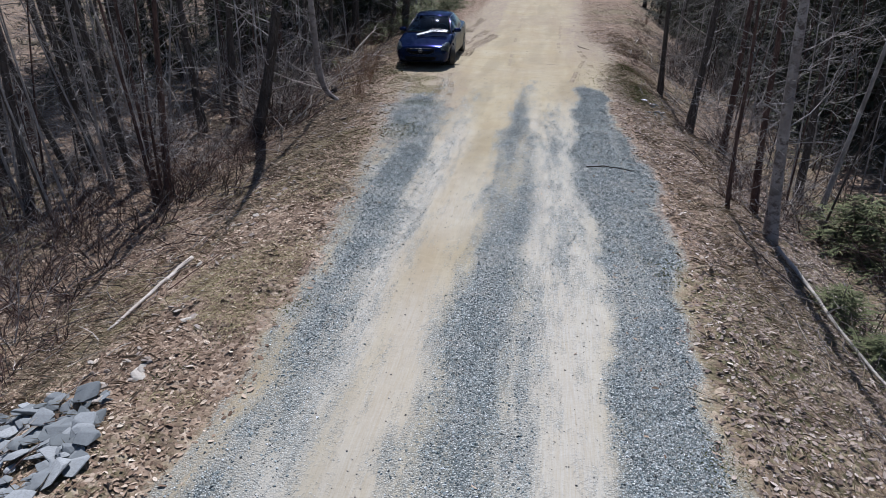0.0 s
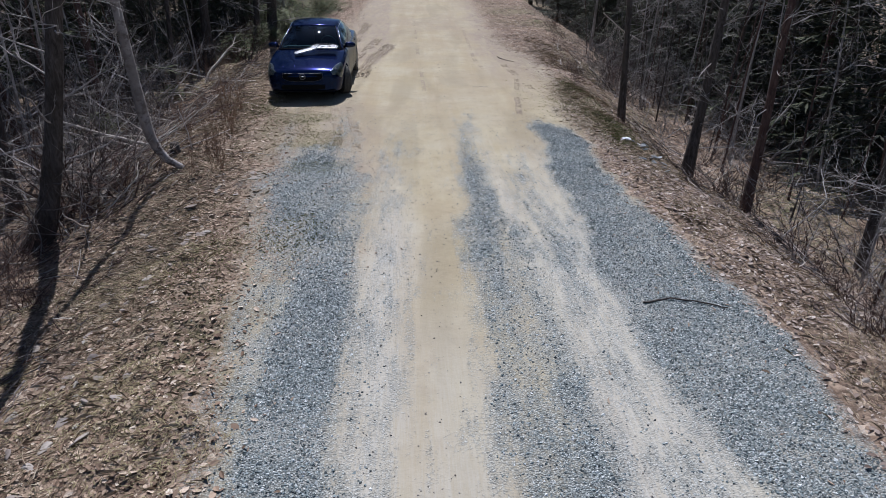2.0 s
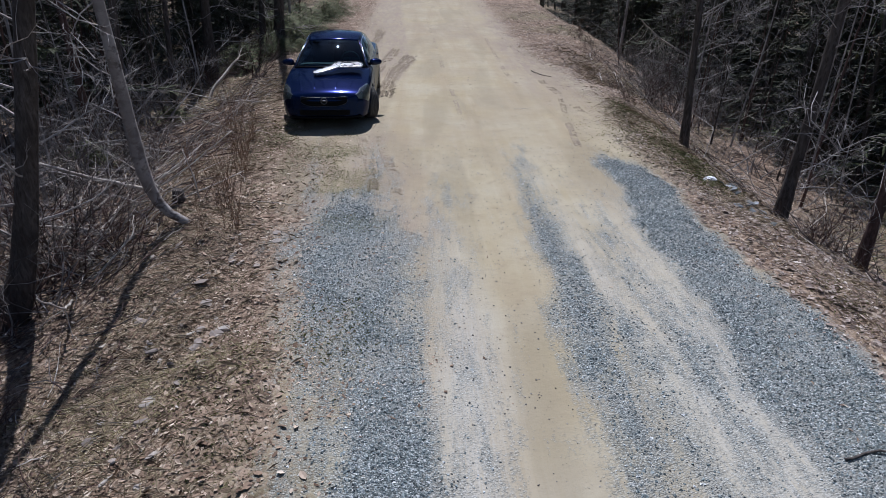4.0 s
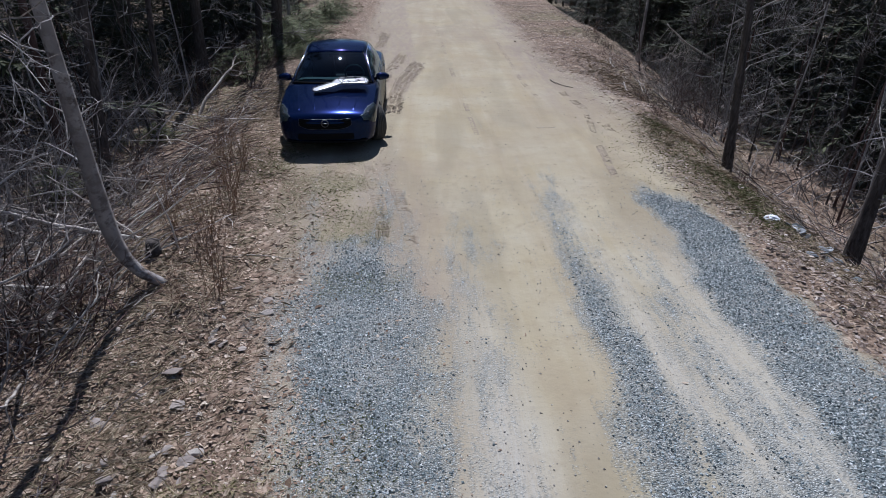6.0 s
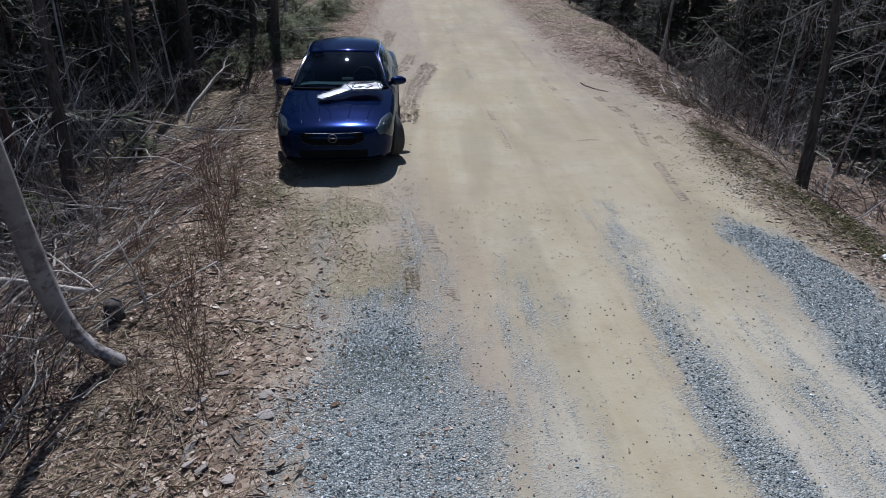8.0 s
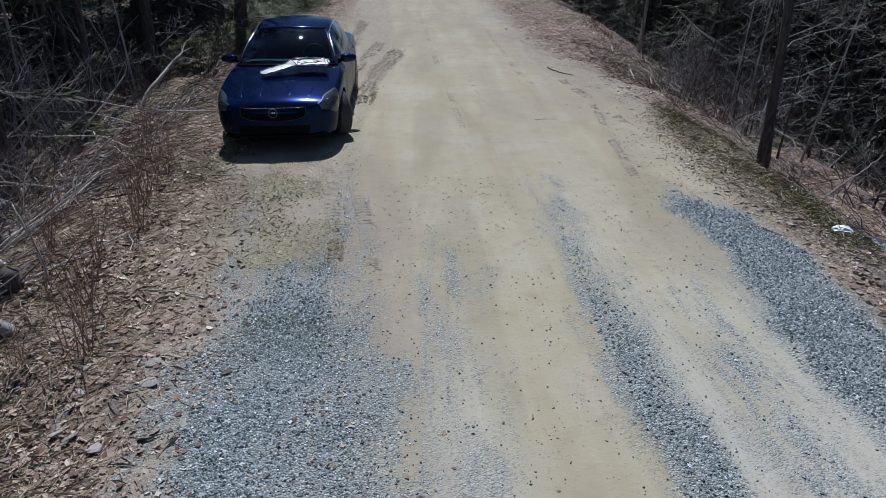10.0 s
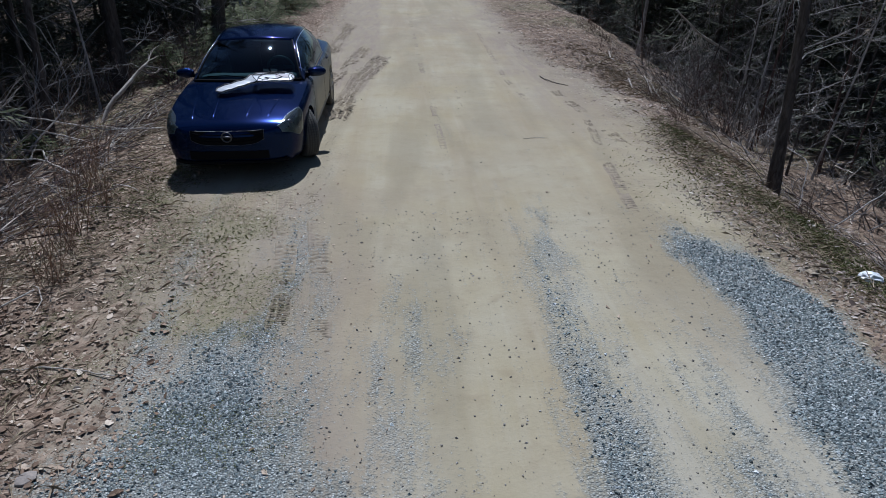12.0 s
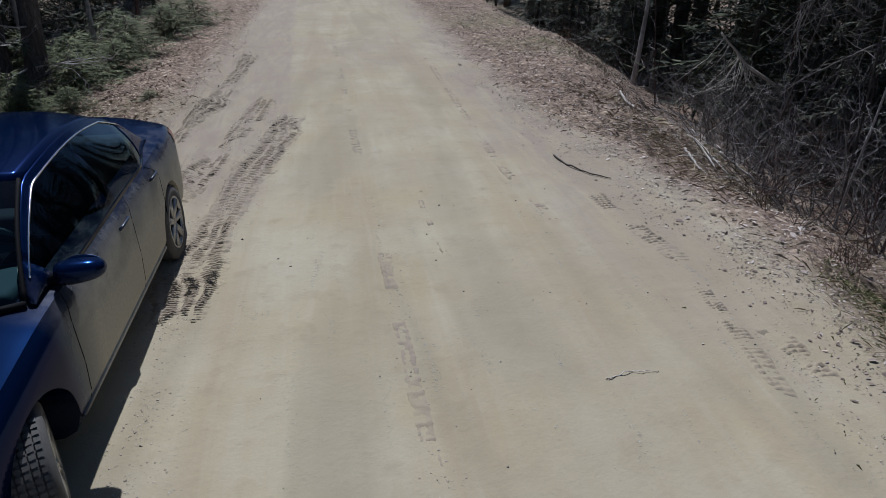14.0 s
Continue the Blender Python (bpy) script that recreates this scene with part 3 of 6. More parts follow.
def greenhouse(car):
    ws_b = lambda u: (0.735 * u, 1.24 + 0.23 * u * u, 0.972 - 0.035 * u * u)
    ws_t = lambda u: (0.555 * u, 2.02 + 0.12 * u * u, 1.40 - 0.045 * u * u)
    rw_t = lambda u: (0.55 * u, 3.46 - 0.08 * u * u, 1.415 - 0.045 * u * u)
    rw_b = lambda u: (0.66 * u, 4.16 - 0.18 * u * u, 1.055 - 0.03 * u * u)
    U = np.linspace(-1, 1, 17)
    bulge = lambda p, k, v: (p[0], p[1] - 0.03 * k * math.sin(math.pi * v), p[2] + 0.03 * math.sin(math.pi * v))
    glass_rows = [[bulge(lerp(ws_b(u * 0.97), ws_t(u * 0.955), v), 1, v) for u in U] for v in np.linspace(0.0, 0.985, 9)]
    sheet("windshield", glass_rows, GLASS, car, "tinted glass windshield", False)[0].visible_shadow = False
    sheet("rear_window", [[bulge(lerp(rw_t(u * 0.95), rw_b(u * 0.95), v), -1, v) for u in U] for v in np.linspace(0.02, 0.98, 7)], GLASS, car, "", False)[0].visible_shadow = False
    roof = []
    for v in np.linspace(0, 1, 15):
        roof.append([(lerp(ws_t(u), rw_t(u), v)[0] * (1 + 0.03 * math.sin(math.pi * v)), lerp(ws_t(u), rw_t(u), v)[1], lerp(ws_t(u), rw_t(u), v)[2] + 0.066 * math.sin(math.pi * v)) for u in U])
    sheet("roof", roof, PAINT, car, "", False, 0.025)
    # side: belt line below, pillar and roof line above
    low = lambda s: (float(curve(s, (0, 0.2, 0.75, 1), (0.745, 0.815, 0.815, 0.69))), 1.47 + 2.56 * s, float(curve(s, (0, 0.3, 1), (0.925, 0.942, 0.99))))

    def up(s):
        if s < 0.33:
            p = lerp(ws_b(1), ws_t(1), s / 0.33)
            return (p[0], p[1] - 0.03 * math.sin(math.pi * s / 0.33), p[2] + 0.03 * math.sin(math.pi * s / 0.33))
        if s < 0.72:
            v = (s - 0.33) / 0.39
            p = lerp(ws_t(1), rw_t(1), v)
            return (p[0] * (1 + 0.03 * math.sin(math.pi * v)), p[1], p[2] + 0.066 * math.sin(math.pi * v))
        v = (s - 0.72) / 0.28
        p = lerp(rw_t(1), rw_b(1), v)
        return (p[0], p[1] + 0.03 * math.sin(math.pi * v), p[2] + 0.03 * math.sin(math.pi * v))

    def wall(s0, s1, v0, v1, n=14, out=0.0):
        rows = []
        for v in np.linspace(v0, v1, 6):
            rows.append([])
            for s in np.linspace(s0, s1, n):
                p = lerp(low(s), up(s), v)
                rows[-1].append((p[0] + 0.035 * math.sin(math.pi * v) + out, p[1], p[2]))
        return rows

    for s0, s1, nm in ((0.10, 0.499, "front_door_window"), (0.501, 0.80, "rear_door_window")):
        for ob in sheet(nm, wall(s0, s1, 0.03, 0.90), GLASS, car):
            ob.visible_shadow = False
    sheet("pillar", wall(0.485, 0.515, 0.0, 0.90, 3, -0.03), GLOSS_BLACK, car, "glossy black door pillar", thick=0.012)
    sheet("pillar", wall(0.80, 1.0, 0.0, 1.0, 10), PAINT, car, thick=0.02)
    sheet("pillar", wall(0.0, 0.10, 0.0, 1.0, 6), PAINT, car, thick=0.02)
    sheet("roof_rail", wall(0.10, 0.80, 0.90, 1.0, 24), PAINT, car, thick=0.02)
    sheet("belt_moulding", wall(0.06, 0.84, -0.02, 0.03, 24, 0.006), GLOSS_BLACK, car, thick=0.012)
    for sx in (1, -1):
        so = Soup()
        pts = []
        for s in np.linspace(0.06, 0.84, 40):
            p = lerp(low(s), up(s), 0.915)
            pts.append((sx * (p[0] + 0.016), p[1], p[2]))
        so.tube(pts, [0.006] * 40, 6)
        so.out("window_trim", CHROME, car, "bright trim strip over the windows", True)
        # seal round the windshield
        so = Soup()
        pts = [bulge(lerp(ws_b(sx * 0.985), ws_t(sx * 0.975), v), 1, v) for v in np.linspace(0, 1, 12)]
        so.tube(pts, [0.012] * 12, 6)
        so.out("windshield_seal", BLACK, car, "", True)
    so = Soup()
    so.tube([ws_b(u * 0.99) for u in U], [0.02] * len(U), 6)
    so.out("cowl", BLACK, car, "black wiper cowl", True)
    for x0, x1, lift in ((-0.55, 0.02, 0.03), (0.05, 0.6, 0.03)):
        so = Soup()
        a, b = ws_b(x0 / 0.735), ws_b(x1 / 0.735)
        so.tube([(a[0], a[1] + 0.05, a[2] + 0.045), (0.5 * (a[0] + b[0]), 0.5 * (a[1] + b[1]) + 0.05, 0.5 * (a[2] + b[2]) + 0.055), (b[0], b[1] + 0.03, b[2] + 0.04)], [0.009] * 3, 5)
        so.out("wiper", BLACK, car)


def boxy(name, size, m, material, car, bevel=0.03, label="", seg=3):
    bm = bmesh.new()
    bmesh.ops.create_cube(bm, size=1, matrix=Matrix.Diagonal((*size, 1)))
    bmesh.ops.bevel(bm, geom=bm.edges[:], offset=bevel, segments=seg, affect="EDGES", profile=0.6)
    bmesh.ops.transform(bm, matrix=m, verts=bm.verts[:])
    return part(name, bm, material, car, label, True)


def lathe(profile, n=40):
    """Turned about the x axis from (x, r) pairs."""
    v, f = [], []
    for k in range(n):
        a = 2 * math.pi * k / n
        v += [(x, r * math.cos(a), r * math.sin(a)) for x, r in profile]
    m = len(profile)
    for k in range(n):
        for i in range(m - 1):
            a, b = k * m + i, ((k + 1) % n) * m + i
            f.append((a, a + 1, b + 1, b))
    return v, f


def wheel(car, x, y, turn):
    sx = 1 if x > 0 else -1
    ty = [(-0.10, 0.215), (-0.108, 0.25), (-0.105, 0.29), (-0.085, 0.318)]
    for g in (-0.05, -0.017, 0.017, 0.05):
        ty += [(g - 0.006, 0.325), (g - 0.004, 0.316), (g + 0.004, 0.316), (g + 0.006, 0.325)]
    ty += [(0.085, 0.318), (0.105, 0.29), (0.108, 0.25), (0.10, 0.215)]
    v, f = lathe(ty, 56)
    m = pose(x, y, 0.325, 0, 0, turn)
    t = mesh_part("wheel", v, f, RUBBER, car, "dusty black tyre on an alloy wheel", True)
    t.matrix_basis = m
    # tread blocks
    for c in (-0.068, -0.033, 0.0, 0.033, 0.068):
        so = Soup()
        for k in range(60):
            a = 2 * math.pi * k / 60
            p = [(c + dx, 0.3255 * math.cos(a + da), 0.3255 * math.sin(a + da)) for dx, da in ((-0.014, -0.035), (0.014, -0.03), (0.014, 0.03), (-0.014, 0.035))]
            so.quad(*[(q[0], q[1] * 1.008, q[2] * 1.008) for q in p])
        tagged(so.out("tread", TREAD, t), kind="stuff")
    v, f = lathe([(sx * 0.02, 0.20), (sx * 0.09, 0.212), (sx * 0.10, 0.222), (sx * 0.088, 0.21), (sx * 0.05, 0.195), (sx * 0.035, 0.05), (sx * 0.035, 0.0)], 40)
    mesh_part("rim", v, f, BLACK, t, "", True)
    so = Soup()
    for k in range(7):
        a = 2 * math.pi * k / 7
        for da in (-0.09, 0.09):
            c0, c1 = a + da * 1.6, a + da
            so.tube([(sx * 0.075, 0.04 * math.cos(c0), 0.04 * math.sin(c0)), (sx * 0.088, 0.13 * math.cos(c1), 0.13 * math.sin(c1)), (sx * 0.09, 0.212 * math.cos(c1), 0.212 * math.sin(c1))], [0.022, 0.017, 0.018], 6)
    v, f = lathe([(sx * 0.07, 0.055), (sx * 0.092, 0.045), (sx * 0.095, 0.0)], 24)
    n0 = len(so.v)
    so.v += v
    so.f += [tuple(n0 + i for i in q) for q in f]
    v, f = lathe([(sx * 0.085, 0.205), (sx * 0.104, 0.212), (sx * 0.104, 0.226), (sx * 0.09, 0.228)], 40)
    n0 = len(so.v)
    so.v += v
    so.f += [tuple(n0 + i for i in q) for q in f]
    so.out("spokes", ALLOY, t, "dull silver alloy spokes", True)


def nose_y(x):
    return float(curve(abs(x), BW[:6], YS[:6]))


def build_car():
    car = base("car", pose(-3.035, 17.0, -0.012) @ Matrix.Diagonal((0.95, 1.0, 0.965, 1.0)), "dark blue four-door sedan with dusty flanks parked on the sandy shoulder", "car")
    lower_body(car)
    greenhouse(car)
    for x in (-0.785, 0.785):
        wheel(car, x, 0.97, 27)
        wheel(car, x, 3.77, 0)
        for y in (0.97, 3.77):
            bm = bmesh.new()
            bmesh.ops.create_cone(bm, cap_ends=True, segments=32, radius1=0.366, radius2=0.366, depth=0.02, matrix=pose(math.copysign(0.56, x), y, 0.315, 0, 90, 0))
            part("wheel_well", bm, BLACK, car)
    # floor pan and cabin
    boxy("floor_pan", (1.34, 2.28, 0.05), pose(0, 2.78, 0.47), BLACK, car, 0.01)
    boxy("dashboard", (1.32, 0.42, 0.16), pose(0, 1.66, 0.90, -6), CABIN, car, 0.05, "grey-green moulded dashboard")
    for x in (-0.36, 0.36):
        s = boxy("seat", (0.5, 0.5, 0.18), pose(x, 2.62, 0.62), SEAT, car, 0.06)
        boxy("backrest", (0.48, 0.16, 0.62), pose(x, 2.93, 0.92, 12), SEAT, s, 0.06)
        boxy("headrest", (0.26, 0.1, 0.18), pose(x, 3.01, 1.27, 8), SEAT, s, 0.04)
    s = boxy("rear_seat", (1.25, 0.5, 0.2), pose(0, 3.45, 0.6), SEAT, car, 0.06)
    boxy("backrest", (1.25, 0.16, 0.55), pose(0, 3.78, 0.86, 18), SEAT, s, 0.06)
    so = Soup()
    c = Vector((0.36, 2.02, 1.0))
    ring = [c + (Matrix.Rotation(radians(-62), 3, "X") @ Vector((0.185 * math.cos(a), 0.185 * math.sin(a), 0))) for a in np.linspace(0, 2 * math.pi, 29)]
    so.tube(ring, [0.016] * 29, 6)
    so.tube([ring[0], c, ring[14]], [0.02, 0.035, 0.02], 6)
    so.tube([c, c + Vector((0, -0.3, -0.12))], [0.035, 0.03], 8)
    so.out("steering_wheel", CABIN, car, "grey-green steering wheel", True)
    boxy("rear_view_mirror", (0.2, 0.03, 0.06), pose(0, 2.02, 1.33), BLACK, car, 0.012)
    # headlights
    for side in (1, -1):
        U = np.linspace(0, 1, 12)
        lo = [5.7, 4.8, 4.3, 4.5, 5.8]
        hi = [7.4, 8.2, 8.4, 7.9, 6.9]
        ql, qh = curve(U, np.linspace(0, 1, 5), lo), curve(U, np.linspace(0, 1, 5), hi)
        rows = [[body_at(0.10 + 0.47 * u, ql[i] + (qh[i] - ql[i]) * v, 0.007, side) for i, u in enumerate(U)] for v in np.linspace(0, 1, 8)]
        if side < 0:
            rows = rows[::-1]
        h = sheet("headlight", [[tuple(p) for p in r] for r in rows], LAMP_GLASS, car, "hazy wraparound headlight", False)[0]
        rows = [[body_at(0.10 + 0.47 * u, ql[i] + (qh[i] - ql[i]) * v, 0.003, side) for i, u in enumerate(U)] for v in np.linspace(0, 1, 8)]
        if side < 0:
            rows = rows[::-1]
        sheet("reflector", [[tuple(p) for p in r] for r in rows], LAMP_BOWL, h, "", False)
        for yy, q, r in ((0.25, 6.6, 0.05), (0.36, 6.7, 0.045)):
            p = body_at(yy, q, 0.004, side)
            d = (body_at(yy, q, 0.02, side) - p).normalized()
            bm = bmesh.new()
            bmesh.ops.create_uvsphere(bm, u_segments=16, v_segments=8, radius=r, matrix=Matrix.Translation(p - d * 0.045))
            part("bulb_lens", bm, DULL_CHROME, h, "", True)
    # grille, air intake, badge
    X = np.linspace(-0.44, 0.44, 23)
    gz = lambda x, v: (0.475 + 0.07 * (abs(x) / 0.44) ** 4) + v * (0.165 - 0.065 * (abs(x) / 0.44) ** 4 + 0.006 * (x / 0.44) ** 2)
    gy = lambda x, v: nose_y(x) - 0.010 + 0.03 * v * v
    sheet("grille", [[(x, gy(x, v), gz(x, v)) for x in X] for v in np.linspace(0, 1, 5)], BLACK, car, "black grille with a thin chrome outline", False)
    so = Soup()
    loop = [(x, gy(x, 0) - 0.006, gz(x, 0)) for x in X] + [(x, gy(x, 1) - 0.006, gz(x, 1)) for x in X[::-1]]
    so.tube(loop + loop[:1], [0.0022] * (len(loop) + 1), 6)
    so.out("grille_surround", DULL_CHROME, car, "thin chrome outline", True)
    for v in (0.25, 0.5, 0.75):
        so = Soup()
        so.tube([(x * 0.96, gy(x, v) - 0.006, gz(x, v)) for x in X], [0.006] * len(X), 5)
        so.out("slat", BLACK, car)
    so = Soup()
    ring = [(0.058 * math.cos(a), -0.018, 0.578 + 0.058 * math.sin(a)) for a in np.linspace(0, 2 * math.pi, 25)]
    so.tube(ring, [0.009] * 25, 6)
    so.tube([(-0.07, -0.022, 0.578), (0.07, -0.022, 0.578)], [0.012] * 2, 6)
    so.out("badge", DULL_CHROME, car, "round chrome badge", True)
    X = np.linspace(-0.48, 0.48, 17)
    sheet("air_intake", [[(x, nose_y(x) - 0.006, z) for x in X] for z in (0.30, 0.34, 0.40)], BLACK, car, "", False)
    sheet("bumper_lip", [[(x, nose_y(x) - 0.012 + dy, z) for x in np.linspace(-0.7, 0.7, 25)] for z, dy in ((0.235, 0.012), (0.25, 0.0), (0.275, 0.006))], BLACK, car, "", False, 0.01)
    # hood creases and shut line
    for x in (-0.27, -0.62, 0.27, 0.62):
        so = Soup()
        pts = []
        for t in np.linspace(0, 1, 14):
            y = 0.16 + 1.12 * t
            s = section(y)
            xx = x * (0.72 + 0.28 * t)
            xs, zs = [q[0] for q in s[7:]][::-1], [q[1] for q in s[7:]][::-1]
            pts.append((xx, y, float(curve(abs(xx), xs, zs)) - 0.026))
        so.tube(pts, [0.004] + [0.0275] * 12 + [0.004], 14)
        so.out("hood_crease" if abs(x) < 0.5 else "hood_edge", PAINT, car, "", True)
    DARK_BLUE = m_plain("dark_blue_plastic", (0.006, 0.012, 0.03), 0.35, 0.0, 0.3, 60)
    # door shut lines, handles, mirrors, side skirt
    for sx in (1, -1):
        for y in (1.52, 2.72, 3.55):
            so = Soup()
            q = np.linspace(2.6, 6.9, 18)
            so.tube([body_at(y + 0.10 * max(0, (v - 5) / 2) * (1 if y < 3 else -1.6), v, -0.003, sx) for v in q], [0.0055] * 18, 5)
            so.out("door_gap", BLACK, car)
        for y in (2.58, 3.42):
            so = Soup()
            so.tube([body_at(y - 0.10, 5.55, 0.004, sx), body_at(y - 0.06, 5.6, 0.020, sx), body_at(y + 0.05, 5.6, 0.022, sx), body_at(y + 0.09, 5.55, 0.004, sx)], [0.011] * 4, 8)
            so.out("door_handle", DARK_BLUE, car, "dark blue door handle", True)
        so = Soup()
        so.tube([body_at(y, 2.5, 0.002, sx) for y in np.linspace(1.4, 3.38, 12)], [0.018] * 12, 6)
        so.out("side_skirt", PAINT, car, "", True)
        bm = bmesh.new()
        bmesh.ops.create_uvsphere(bm, u_segments=24, v_segments=14, radius=1)
        for v in bm.verts:
            q = [math.copysign(abs(c) ** 0.72, c) for c in v.co]
            q[1] *= 1.0 if q[1] < 0 else 0.35
            v.co = Vector((q[0] * 0.128, q[1] * 0.085, q[2] * (0.062 - 0.010 * q[0] * sx)))
        bmesh.ops.transform(bm, matrix=pose(sx * 0.925, 1.69, 0.995, 0, 0, sx * 14), verts=bm.verts[:])
        mi = part("door_mirror", bm, PAINT, car, "blue door mirror housing", True)
        so = Soup()
        so.tube([(sx * 0.76, 1.68, 0.945), (sx * 0.86, 1.70, 0.975)], [0.035, 0.03], 8)
        so.out("mirror_foot", BLACK, mi, "", True)
        bm = bmesh.new()
        bmesh.ops.create_cone(bm, cap_ends=True, segments=24, radius1=0.06, radius2=0.06, depth=0.004, matrix=pose(sx * 0.93, 1.739, 1.0, 90) @ Matrix.Diagonal((1.7, 0.95, 1, 1)))
        part("mirror_glass", bm, CHROME, mi)
        # tail lamps
        rows = [[tuple(body_at(4.40 + 0.36 * u, 5.0 + 1.5 * v, 0.006, sx)) for u in np.linspace(0, 1, 8)] for v in np.linspace(0, 1, 6)]
        sheet("tail_light", rows if sx > 0 else rows[::-1], m_plain("red_lamp", (0.12, 0.008, 0.008), 0.2), car, "red tail light", False)
    return car


build_car()


# ---- trees ----
def bend(base_p, lean, h, seed, wob=0.05, n=12, back=0.5, kick=0.0):
    """A trunk's middle line: it leans, then straightens towards its top."""
    r = random.Random(seed)
    pts, p = [], Vector(base_p)
    ph, ph2 = r.uniform(0, 6), r.uniform(0, 6)
    for i in range(n + 1):
        t = i / n
        k = t * h
        q = Vector((lean[0] * k * (1 - back * t * 0.5), lean[1] * k * (1 - back * t * 0.5), k))
        q += Vector((math.sin(ph + t * 5) - math.sin(ph), math.sin(ph2 + t * 4) - math.sin(ph2), 0)) * wob * min(1, t * 3)
        q.x += kick * (math.exp(-k / (0.22 if kick > 0 else 0.5)) - 1)
        pts.append(p + q)
    return pts


def along(pts, t):
    k = min(int(t * (len(pts) - 1)), len(pts) - 2)
    f = t * (len(pts) - 1) - k
    return pts[k].lerp(pts[k + 1], f)


def limb(so, r, start, d, length, rad, level, sides=4, kids=(3, 6)):
    """One limb with its twigs."""
    n = 2 + level
    p, pts, rr = Vector(start), [Vector(start)], [rad]
    d = Vector(d).normalized()
    for i in range(n):
        d = (d + Vector((r.gauss(0, 0.3), r.gauss(0, 0.3), r.gauss(0.02, 0.26)))).normalized()
        p = p + d * length / n
        pts.append(p)
        rr.append(rad * (1 - 0.85 * (i + 1) / n))
    so.tube(pts, rr, sides if level else 3, False)
    if level > 0:
        for i in range(r.randint(*kids)):
            t = r.uniform(0.25, 0.95)
            q = along(pts, t)
            e = (d + Vector((r.gauss(0, 0.6), r.gauss(0, 0.6), r.gauss(0.1, 0.5)))).normalized()
            limb(so, r, q, e, length * r.uniform(0.3, 0.55), max(rad * 0.5, 0.0026), level - 1, 3, kids)


def bare_tree(p, lean, h, rad, seed, bark, limbs=26, first=0.10, label="", group="bare roadside trees", flare=1.5, reach=1.6, name="bare_tree", kids=(3, 5), kick=0.0):
    r = random.Random(seed)
    tree = base(name, pose(p[0], p[1], p[2]), label, "tree", group)
    pts = bend((0, 0, -0.15), lean, h + 0.15, seed, kick=kick, n=48 if kick else 12)
    rr = [rad * (flare if i == 0 else 1.12 if i == 1 else 1.0) * (1 - 0.85 * (i / 12) ** 1.1) for i in range(13)]
    so = Soup()
    fine = [along(pts, t) for t in np.linspace(0, 1, 25) ** (1.8 if kick else 1.0)]
    fr = [float(curve(t, np.linspace(0, 1, 13), rr)) * r.uniform(0.94, 1.06) for t in np.linspace(0, 1, 25) ** (1.8 if kick else 1.0)]
    so.tube(fine, fr, 9, False)
    so.out("trunk", bark, tree, "", True)
    so = Soup()
    for i in range(limbs):
        t = first + (0.97 - first) * (i / limbs) ** 1.15
        q = along(pts, t)
        a = r.uniform(0, 2 * math.pi)
        up = r.uniform(-0.15, 0.75)
        ln = reach * r.uniform(0.5, 1.1) * (1.15 - 0.6 * t)
        limb(so, r, q, (math.cos(a), math.sin(a), up), ln, max(0.005, rad * 0.13 * (1 - 0.6 * t)), 2 if ln > 0.55 else 1, 4, kids)
    so.out("crown", TWIG, tree, "grey leafless branches and twigs")
    return tree


def on_land(x, y, sink=0.03):
    return (x, y, float(height(x, y)) - sink)


dark = "slender leafless tree with dark grey bark"
TREES = [
    (-8.45, 8.51, (-0.20, -0.10), 9.0, 0.065, BARK), (-8.13, 8.86, (-0.08, -0.05), 10.0, 0.072, BARK),
    (-7.28, 8.69, (-0.09, -0.05), 10.5, 0.082, BARK), (-8.02, 10.37, (-0.14, -0.08), 8.0, 0.034, TWIG),
    (-7.86, 12.60, (-0.05, -0.03), 10.0, 0.095, BARK), (-7.37, 13.34, (0.06, 0.03), 11.0, 0.10, BARK),
    (-10.49, 8.71, (0.18, 0.10), 12.0, 0.13, BARK), (-8.09, 9.31, (-0.14, -0.08), 8.5, 0.055, BARK),
    (-9.2, 9.9, (-0.12, -0.05), 9.0, 0.06, BARK), (-9.6, 8.2, (-0.17, -0.05), 8.5, 0.05, BARK_RED), (-8.9, 7.6, (-0.15, -0.1), 8.0, 0.045, BARK),
    (4.54, 8.86, (-0.10, 0.03), 9.0, 0.060, BARK_RED), (4.95, 13.1, (0.02, 0.0), 9.5, 0.075, BARK_RED),
    (4.40, 14.40, (0.04, -0.01), 9.5, 0.092, BARK),
    (6.39, 11.91, (-0.03, 0.02), 10.0, 0.08, BARK), (3.75, 7.75, (-0.08, 0.05), 6.0, 0.035, BARK_RED),
    (-8.93, 21.34, (0.10, 0.05), 10.0, 0.075, BARK), (-7.25, 24.6, (0.04, 0.02), 13.0, 0.15, BARK), (-5.90, 27.92, (0.10, 0.05), 14.0, 0.17, BARK),
    (-6.44, 28.05, (0.05, 0.05), 13.0, 0.10, BARK), (-8.11, 33.0, (0.10, 0.04), 13.0, 0.15, BARK), (-7.0, 17.6, (0.08, 0.05), 10.0, 0.09, BARK),
]
for i, (x, y, lean, h, rad, bark) in enumerate(TREES):
    bare_tree(on_land(x, y), lean, h, rad, 100 + i, bark, (36 if i < 12 else 24) + int(60 * rad), 0.05,
              {"reddish_brown_bark": "slim leafless tree with reddish brown bark", "grey_twig_bark": "thin leafless sapling with pale grey bark"}.get(bark.name, dark))
bare_tree(on_land(-6.42, 11.9), (0.22, 0.11), 12.0, 0.135, 200, BARK, 30, 0.1, "stout leaning leafless tree with dark grey bark", kick=-0.32)
